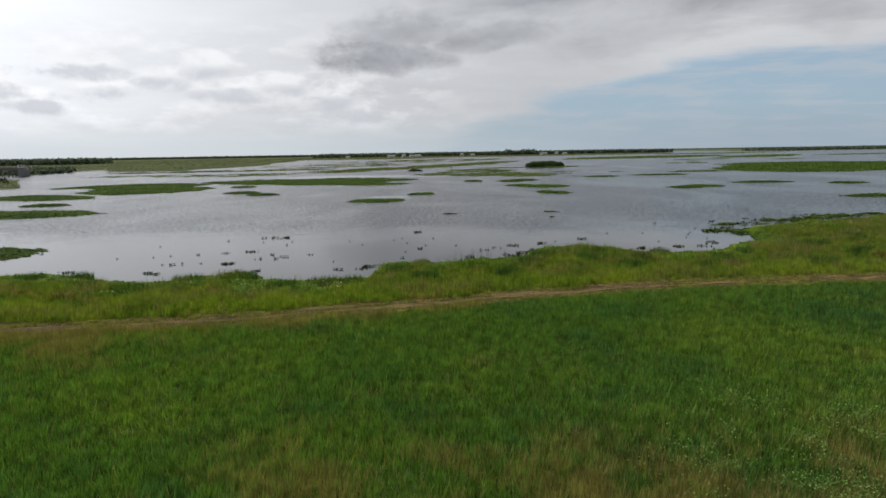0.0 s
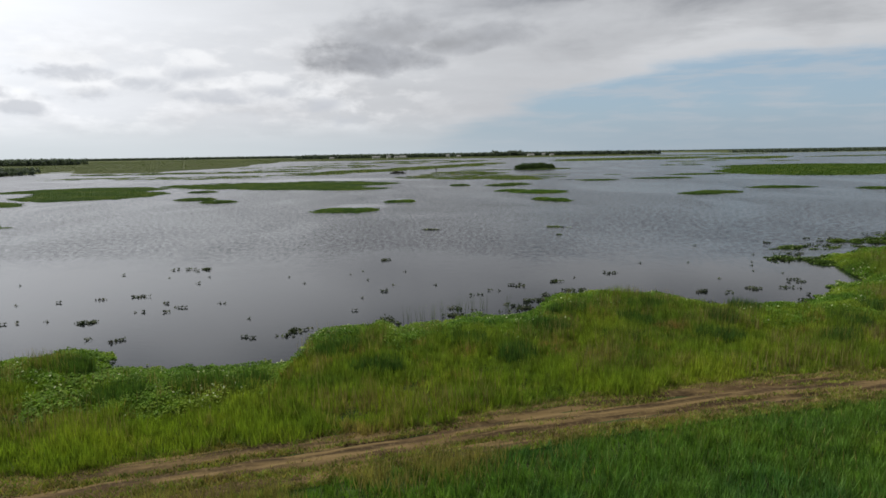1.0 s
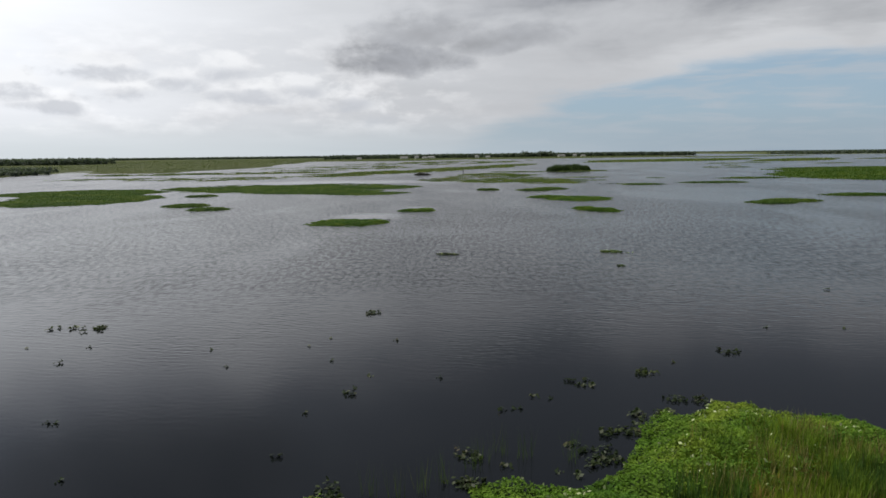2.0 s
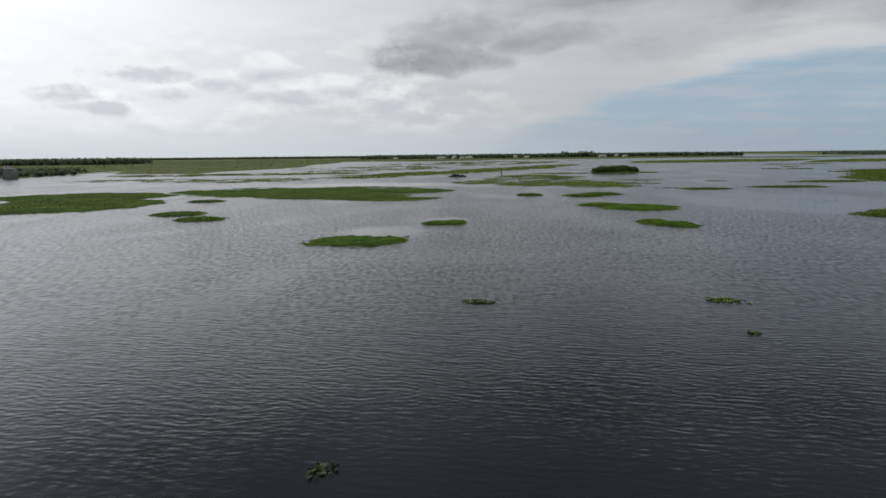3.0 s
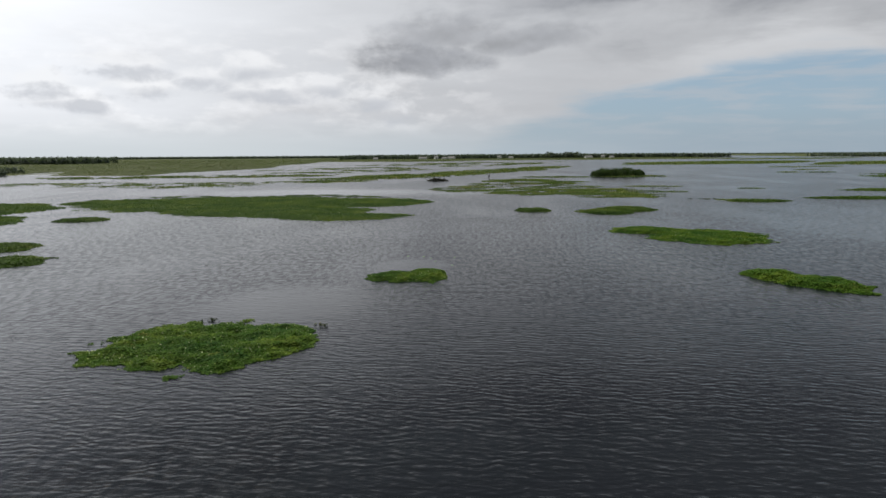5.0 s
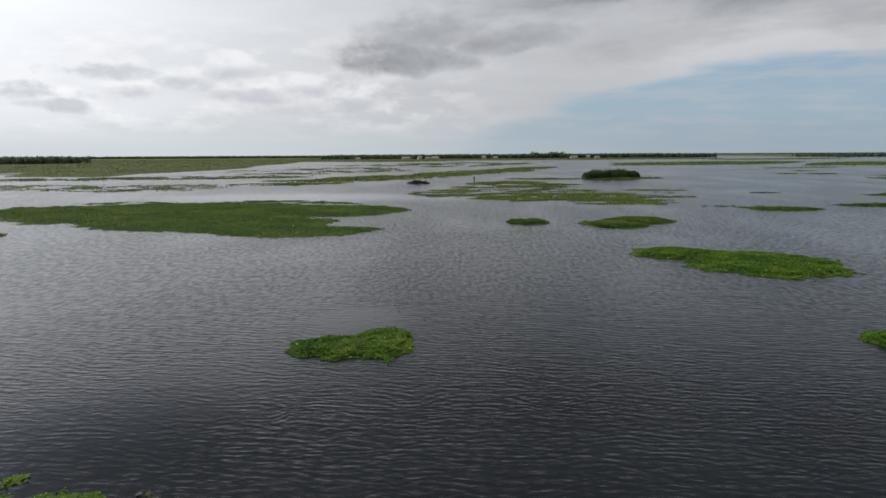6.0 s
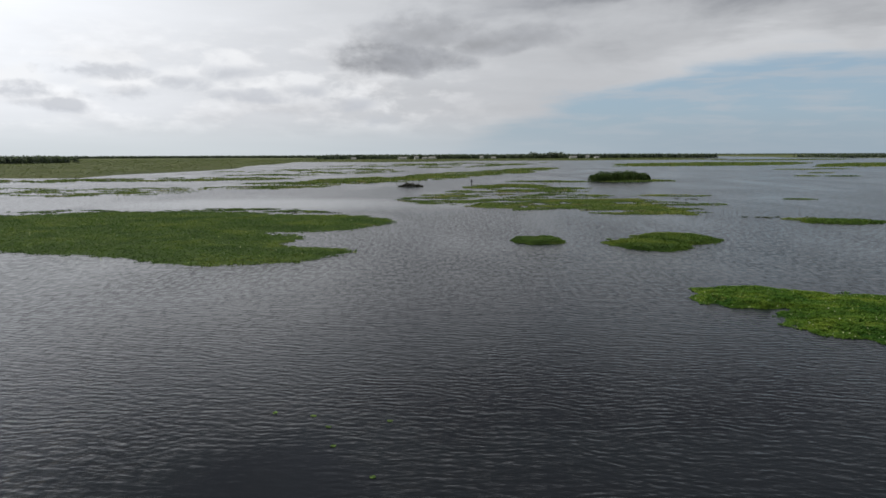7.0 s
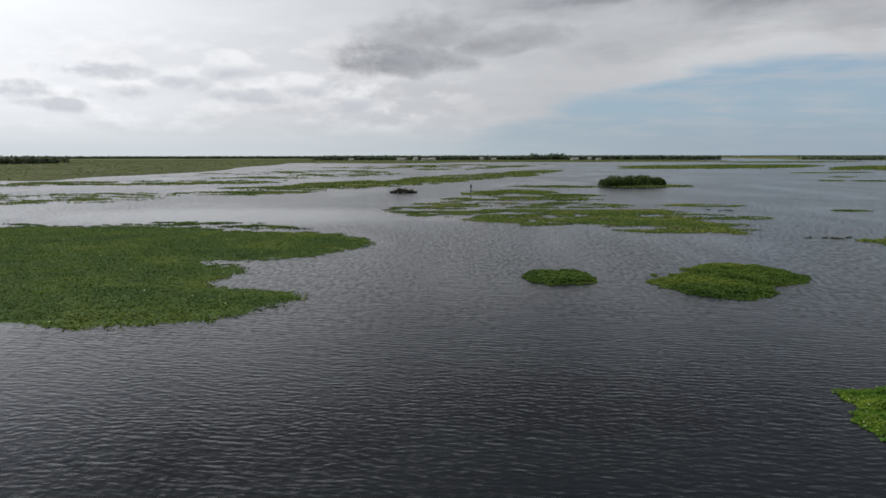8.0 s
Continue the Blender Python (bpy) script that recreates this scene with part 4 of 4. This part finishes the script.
woods("left_bank_scrub", "olive green scrub on the bank by the bridge", 420, strip(-420, 508, -303, 530, 60), 3.4, 304, 40, 1.05)
woods("promontory_scrub", "green scrub covering a low point of the bank", 260, strip(-330, 345, -215, 312, 60), 2.4, 309, 40, 1.05)
woods("far_right_woods", "low dark woods far across the lake", 1600, strip(840, 1780, 2300, 2100, 300), 8, 305, 22, 3.0)
woods("horizon_woods", "thin dark line of woods on the horizon", 2000, strip(400, 4400, 3200, 4400, 200), 5, 306, 12, 5)


def far_sedge():
    """Tall sedge on the far marsh and banks."""
    rng = np.random.default_rng(330)
    u = rng.uniform(0, 1, 260000)
    y = 300 * (2100 / 300) ** u
    x = -60 - 1.15 * y * rng.uniform(-0.35, 1, len(u))
    ok = far_land(x, y) > 0.02
    x, y = x[ok], y[ok]
    s = 0.6 + y / 700
    c = np.stack([x, y, 0.4 + s * rng.uniform(0.0, 0.1, len(x))], 1)
    v, f = leaves(rng, c, s * 1.1, 0.07, 3)
    tagged(sheet("far_sedge", v, f, FAR_MARSH), "olive green sedge covering the far marsh", "marsh grass", kind="stuff")


far_sedge()


def shrub_island():
    rng = np.random.default_rng(320)
    top = new("shrub_clump")
    top.location = (74, 524, 0)
    n = 46
    c = np.stack([rng.uniform(-13, 13, n), rng.uniform(-7, 7, n), np.zeros(n)], 1)
    h = rng.uniform(0.72, 1.08, n) * (4.6 - 1.6 * (c[:, 0] / 13) ** 4)
    v, f = crown_cloud(rng, c, h * 0.6, h, 520, 0.4)
    tagged(sheet("crown", v, f, SHRUB, top), kind="stuff")
    for k in range(n):
        bm = bmesh.new()
        bmesh.ops.create_cone(bm, cap_ends=True, segments=5, radius1=0.12, radius2=0.05, depth=h[k] * 0.8,
                              matrix=Matrix.Translation((c[k, 0], c[k, 1], h[k] * 0.4 - 0.1)))
        part("trunk", bm, BARK, top)
    tagged(top, "dense dark green clump of willow shrubs standing in the marsh", "shrub")


shrub_island()


# ---------------------------------------------------------------- water plants, reeds
def rosette(seed, reach, n):
    """Leaves of one floating clump."""
    rng = np.random.default_rng(seed)
    a, r = rng.uniform(0, 2 * np.pi, n), reach * np.sqrt(rng.uniform(0, 1, n))
    c = np.stack([np.cos(a) * r * 1.5, np.sin(a) * r * 0.8, rng.uniform(0.02, 0.14, n)], 1)
    v, f = leaves(rng, c, rng.uniform(0.1, 0.24, n), 0.5)
    return v, f


PLANTS = []
for n, (reach, count) in enumerate(((0.12, 6), (0.22, 12), (0.36, 26), (0.6, 60))):
    top = new("water_plant")
    tagged(sheet("foliage", *rosette(400 + n, reach, count), DARK_LEAF, top), kind="stuff")
    tagged(top, "dark clump of water plants floating on the lake", "water plant", "floating water plants")
    top.location = (-34 + 3.1 * n, 88 + n, 0)
    PLANTS.append(top)


def water_plants():
    rng = np.random.default_rng(410)
    # x, y, spread along x, spread along y, how many, size
    beds = ((-25.2, 105.7, 2.4, 0.7, 15, 2), (-3.9, 110.5, 0.9, 0.6, 7, 2), (21.5, 144, 2.0, 1.3, 6, 2), (20.2, 133, 0.5, 0.4, 3, 1), (-3.6, 91.5, 0.7, 0.25, 5, 1), (-2.3, 94.5, 0.2, 0.2, 1, 1),
            (1.7, 94.2, 0.3, 0.3, 2, 0), (6.8, 90.7, 0.5, 0.3, 3, 1), (4.9, 89.2, 0.6, 0.3, 4, 1), (8.9, 93.1, 0.7, 0.5, 7, 2), (13.1, 95.1, 0.7, 0.8, 7, 2), (15.1, 97.0, 0.2, 0.2, 1, 1), (19.3, 99.2, 0.6, 0.7, 5, 2),
            (-5.1, 83.7, 0.2, 0.2, 1, 1), (-22.4, 84.7, 0.5, 0.2, 3, 1), (-20.4, 84.6, 0.4, 0.3, 3, 1), (-21.5, 88.0, 0.6, 0.4, 3, 1), (-19.5, 86.2, 0.5, 0.2, 4, 1), (-16.4, 87.6, 0.6, 0.4, 3, 0), (-24.8, 81.0, 0.6, 0.4, 6, 2),
            (-31.0, 81.2, 1.3, 0.4, 7, 1), (-31.2, 75.2, 0.8, 0.5, 6, 2), (-20.2, 75.6, 0.4, 0.4, 4, 2), (-22.4, 75.9, 0.3, 0.3, 3, 1), (-11.3, 75.9, 0.5, 0.3, 5, 1), (-9.0, 75.9, 0.6, 0.5, 7, 1), (-8.1, 77.3, 0.6, 0.5, 10, 2), (-21.7, 97.1, 0.2, 0.2, 1, 1), (-31.5, 102.8, 0.4, 0.3, 2, 1),
            (44.7, 120.0, 0.8, 0.5, 3, 2), (34.9, 119.0, 0.3, 0.3, 1, 1), (24.8, 88.9, 0.6, 0.5, 5, 2), (26.5, 88.0, 0.7, 0.4, 4, 1), (28.9, 89.4, 0.9, 0.6, 7, 2), (28.6, 94.8, 0.5, 0.4, 2, 0), (33.2, 89.9, 1.2, 0.8, 8, 1), (35.0, 93.0, 0.8, 0.8, 5, 2),
            (8.0, 84.6, 1.0, 0.6, 9, 1), (9.8, 86.4, 0.9, 0.7, 13, 2), (11.6, 88.0, 1.1, 0.7, 14, 2), (13.8, 90.2, 0.8, 0.5, 7, 2), (40.0, 105.5, 1.6, 1.4, 14, 2), (43.0, 109.5, 2.0, 1.0, 10, 2), (49, 117, 2.5, 1.0, 9, 2), (58, 122, 6.0, 2.0, 26, 2), (68, 128, 6.0, 1.5, 18, 2),
            (60, 334, 3.6, 0.8, 9, 3), (66, 391, 5.0, 2.0, 7, 3), (-11.0, 190.2, 0.9, 0.4, 5, 1), (-20.0, 191.9, 0.9, 0.4, 5, 1), (0, 84, 30, 4, 8, 0), (-10, 95, 30, 10, 16, 0), (30, 105, 12, 10, 9, 0), (-60, 350, 20, 1.5, 12, 3), (-30, 347, 6, 1.2, 6, 3))
    for cx, cy, sx, sy, count, size in beds:
        for _ in range(max(1, int(count * 0.85))):
            x, y = cx + sx * rng.uniform(-1, 1), cy + sy * rng.uniform(-1, 1)
            if shore_line(np.array([x]))[0] > y - 0.3:
                continue
            pick = PLANTS[max(0, min(3, size - int(rng.integers(0, 2))))]
            copy_thing(pick, pose(x, y, 0, 0, 0, rng.uniform(0, 360)))
    # a loose margin of clumps along the bank
    for _ in range(9):
        cx = (rng.uniform(-46, -18), rng.uniform(-4, 14), rng.uniform(22, 38), rng.uniform(46, 60))[int(rng.integers(0, 4))]
        for _ in range(int(rng.integers(1, 5))):
            x = cx + rng.normal(0, 0.8)
            y = shore_line(np.array([x]))[0] + 0.4 + abs(rng.normal(0, 1.3))
            copy_thing(PLANTS[int(rng.integers(1, 4))], pose(x, y, 0, 0, 0, rng.uniform(0, 360)))


water_plants()


def reed_tuft(name, label, seed, count, reach, height, material, width=0.03):
    rng = np.random.default_rng(seed)
    a, r = rng.uniform(0, 2 * np.pi, count), reach * np.sqrt(rng.uniform(0, 1, count))
    base = np.stack([np.cos(a) * r * 1.4, np.sin(a) * r, np.full(count, -0.1)], 1)
    v, f = blades(rng, base, height * rng.uniform(0.55, 1.1, count), width * rng.uniform(0.7, 1.4, count), 0.28)
    top = new(name)
    tagged(sheet("foliage", v, f, material, top), kind="stuff")
    tagged(top, label, "reeds", "reed tufts by the bank")
    return top


def reeds():
    rng = np.random.default_rng(420)
    thin = reed_tuft("reed_tuft", "thin upright reeds standing in shallow water", 421, 16, 0.3, 1.5, SEDGE, 0.018)
    spots = ((3, 82.5), (1.1, 80.7), (4.2, 84), (-0.8, 80.3), (2, 81.5), (5.2, 83.7), (7, 83.4), (0.2, 80.2), (3.5, 83.3))
    thin.location = (*spots[0], 0)
    for x, y in spots[1:]:
        copy_thing(thin, pose(x, y, 0, 0, 0, rng.uniform(0, 360)))
    rush = reed_tuft("bulrush_clump", "dense dark green bulrush clump among lighter reeds", 422, 700, 1.1, 1.15, BULRUSH, 0.07)
    spots = ((-4.5, 69.5), (-14.5, 62), (9, 74), (13, 71), (-8.5, 63.5), (21, 76), (33, 78), (44, 84), (3, 71), (-24, 66), (26, 70), (52, 90), (-33, 64), (38, 71), (17, 80), (-28, 62), (-19, 67), (-11, 63.5), (6, 68), (15, 75.5), (24, 79), (29, 74), (11, 79), (-2, 66), (-40, 68), (-36, 70), (46, 78), (58, 86), (19, 71))
    for n, (x, y) in enumerate(spots):
        m = pose(x, y, float(ground_height(np.array([x]), np.array([y]))[0]), 0, 0, rng.uniform(0, 360))
        if n:
            copy_thing(rush, m)
        else:
            rush.matrix_world = m


reeds()


# ---------------------------------------------------------------- marker post, boat, buildings
def marker_post():
    top = new("channel_marker")
    top.location = (5.3, 472.3, 0)
    bm = bmesh.new()
    bmesh.ops.create_cone(bm, cap_ends=True, segments=10, radius1=0.22, radius2=0.17, depth=4.0, matrix=Matrix.Translation((0, 0, 0.6)))
    part("pile", bm, TIMBER, top)
    bm = bmesh.new()
    bmesh.ops.create_cone(bm, cap_ends=True, segments=10, radius1=0.26, radius2=0.03, depth=0.35, matrix=Matrix.Translation((0, 0, 2.75)))
    part("cap", bm, DARK_PAINT, top)
    part("board", box(0.7, 0.06, 0.6, (0, -0.24, 2.0), 0.01), DARK_PAINT, top)
    tagged(top, "weathered timber channel marker standing in open water", "marker post")


def limb(bm, p, q, r0, r1):
    p, q = Vector(p), Vector(q)
    m = Matrix.Translation((p + q) / 2) @ (q - p).to_track_quat("Z", "Y").to_matrix().to_4x4()
    bmesh.ops.create_cone(bm, cap_ends=True, segments=6, radius1=r0, radius2=r1, depth=(q - p).length, matrix=m)


def brush_heap():
    """A drifted tree top: a leaning trunk, broken branches and the dead growth caught in them."""
    rng = np.random.default_rng(440)
    top = new("brush_heap")
    top.matrix_world = pose(-18.4, 470, 0, 0, 0, -6)
    bm = bmesh.new()
    for a, b, r0, r1 in (((5.0, 0.3, 0.1), (1.5, 0.0, 0.55), 0.26, 0.22), ((1.5, 0.0, 0.55), (-2.6, -0.3, 0.9), 0.22, 0.15)):
        limb(bm, a, b, r0, r1)
    part("trunk", bm, BARK, top)
    for n in range(16):
        bm = bmesh.new()
        x = rng.uniform(-4.2, 3.6)
        a = Vector((x, rng.uniform(-0.5, 0.5), 0.25))
        b = a + Vector((rng.uniform(-1.6, 1.0), rng.uniform(-1, 1), rng.uniform(0.5, 1.5)))
        c = b + Vector((rng.uniform(-1.0, 0.6), rng.uniform(-0.5, 0.5), rng.uniform(-0.3, 0.6)))
        limb(bm, a, b, 0.1, 0.07)
        limb(bm, b, c, 0.07, 0.03)
        part("branch", bm, BARK if n % 3 else TIMBER, top)
    n = 900
    x = rng.uniform(-4.6, 4.8, n)
    tall = 0.35 + 1.25 * np.exp(-((x + 0.8) / 1.9) ** 2) + 0.5 * np.exp(-((x - 2.6) / 1.0) ** 2)
    c = np.stack([x, rng.normal(0, 0.8, n), tall * rng.uniform(0.0, 1.0, n)], 1)
    v, f = leaves(rng, c, rng.uniform(0.25, 0.6, n), 0.7)
    tagged(sheet("dead_growth", v, f, DEAD, top, "dark grey-brown dead leaves and stems"), kind="stuff")
    tagged(top, "low dark heap of drifted branches lying in open water", "brush heap")


def house(wide, deep, tall, wall=PAINT):
    top = new("house")
    part("wall", box(wide, deep, tall, (0, 0, tall / 2)), wall, top)
    bm = bmesh.new()
    w, d, h = wide / 2 + 0.5, deep / 2 + 0.5, deep * 0.28
    pts = [bm.verts.new(p) for p in ((-w, -d, tall), (w, -d, tall), (w, d, tall), (-w, d, tall), (-w + 0.6, 0, tall + h), (w - 0.6, 0, tall + h))]
    for f in ((0, 1, 5, 4), (2, 3, 4, 5), (0, 4, 3), (1, 2, 5), (3, 2, 1, 0)):
        bm.faces.new([pts[i] for i in f])
    part("roof", bm, ROOFING, top)
    for k in range(3):
        x = wide * (k - 1) * 0.3
        if k == 1:
            part("door", box(1.0, 0.1, 2.1, (x, -deep / 2 - 0.03, 1.05), 0.02), TIMBER, top)
        else:
            win = part("window", box(1.6, 0.1, 1.3, (x, -deep / 2 - 0.03, 1.6), 0.02), PAINT, top)
            part("pane", box(1.35, 0.04, 1.05, (x, -deep / 2 - 0.09, 1.6)), GLASS_DARK, win)
    tagged(top, "small white house with a grey roof on the far shore", "house", "houses on the far shore")
    return top


def settlement():
    rng = np.random.default_rng(430)
    kinds = [house(10, 8, 2.8), house(17, 9, 3.2), house(8, 8, 4.8)]
    spots = [(-224, 1700), (-126, 1760), (-98, 1800), (-78, 1770), (-64, 1840), (48, 1830), (76, 1850), (262, 1880), (292, 1860), (318, 1890)]
    for n, (x, y) in enumerate(spots):
        z = float(max(0.3, ground_height(np.array([float(x)]), np.array([float(y)]))[0])) - 0.05
        m = pose(x, y, z, 0, 0, rng.uniform(-25, 25))
        if n < 3:
            kinds[n].matrix_world = m
        else:
            copy_thing(kinds[n % 3], m)


def bridge():
    """A concrete trestle bridge with a white cabin at its end."""
    top = new("bridge")
    top.matrix_world = pose(-329, 511, 0, 0, 0, -12)
    part("deck", box(72, 9, 0.5, (0, 0, 5.6), 0.05), CONCRETE, top)
    for side in (-1, 1):
        part("girder", box(72, 0.6, 0.9, (0, 3.0 * side, 4.9), 0.03), CONCRETE, top)
        part("parapet", box(72, 0.25, 0.7, (0, 4.3 * side, 6.2), 0.03), CONCRETE, top)
    for i in range(6):
        bent = part("bent_cap", box(1.0, 9, 0.8, (-33 + 12 * i, 0, 3.7), 0.05), CONCRETE, top)
        for side in (-1, 0, 1):
            part("pile", box(0.7, 0.7, 4.6, (-33 + 12 * i, 3.4 * side, 1.0), 0.08), CONCRETE, bent)
    part("abutment", box(3, 8, 5.0, (36.5, 0, 2.4), 0.15), CONCRETE, top)
    cabin = part("cabin", box(3.0, 2.6, 2.0, (34.5, 0, 6.85), 0.04), PAINT, top, "white painted cabin")
    part("roof", box(3.5, 3.1, 0.2, (34.5, 0, 7.95), 0.04), ROOFING, cabin)
    part("window", box(1.1, 0.08, 0.8, (34.5, -1.33, 7.1), 0.01), GLASS_DARK, cabin)
    for side in (-1, 1):
        part("light_pole", box(0.25, 0.25, 4.0, (37.5, 3.8 * side, 7.0), 0.04), TIMBER, top)
    tagged(top, "grey concrete trestle bridge at the marsh edge", "bridge")


def floating_leaves():
    """Single pale pads lying on the water."""
    bm = bmesh.new()
    rim = [bm.verts.new((0.15 * math.cos(a), 0.12 * math.sin(a), 0.025 + 0.012 * math.sin(3 * a))) for a in (0.3 + 5.7 * k / 11 for k in range(12))]
    mid = bm.verts.new((0.02, 0, 0.018))
    for a, b in zip(rim, rim[1:]):
        bm.faces.new((mid, a, b))
    bmesh.ops.solidify(bm, geom=bm.faces[:], thickness=0.008)
    me = bpy.data.meshes.new("floating_leaf")
    bm.to_mesh(me)
    bm.free()
    me.materials.append(WEED)
    first = new("floating_leaf", me)
    tagged(first, "single pale leaf pad floating flat on the water", "water plant", "floating leaf pads")
    first.matrix_world = pose(-2.2, 225, 0)
    for n, (x, y) in enumerate(((-5, 224.2), (-4.4, 222), (-2.3, 219), (-6, 225.6), (-8, 226))):
        copy_thing(first, pose(x, y, 0, 0, 0, 70 * n))


floating_leaves()
marker_post()
brush_heap()
settlement()
bridge()
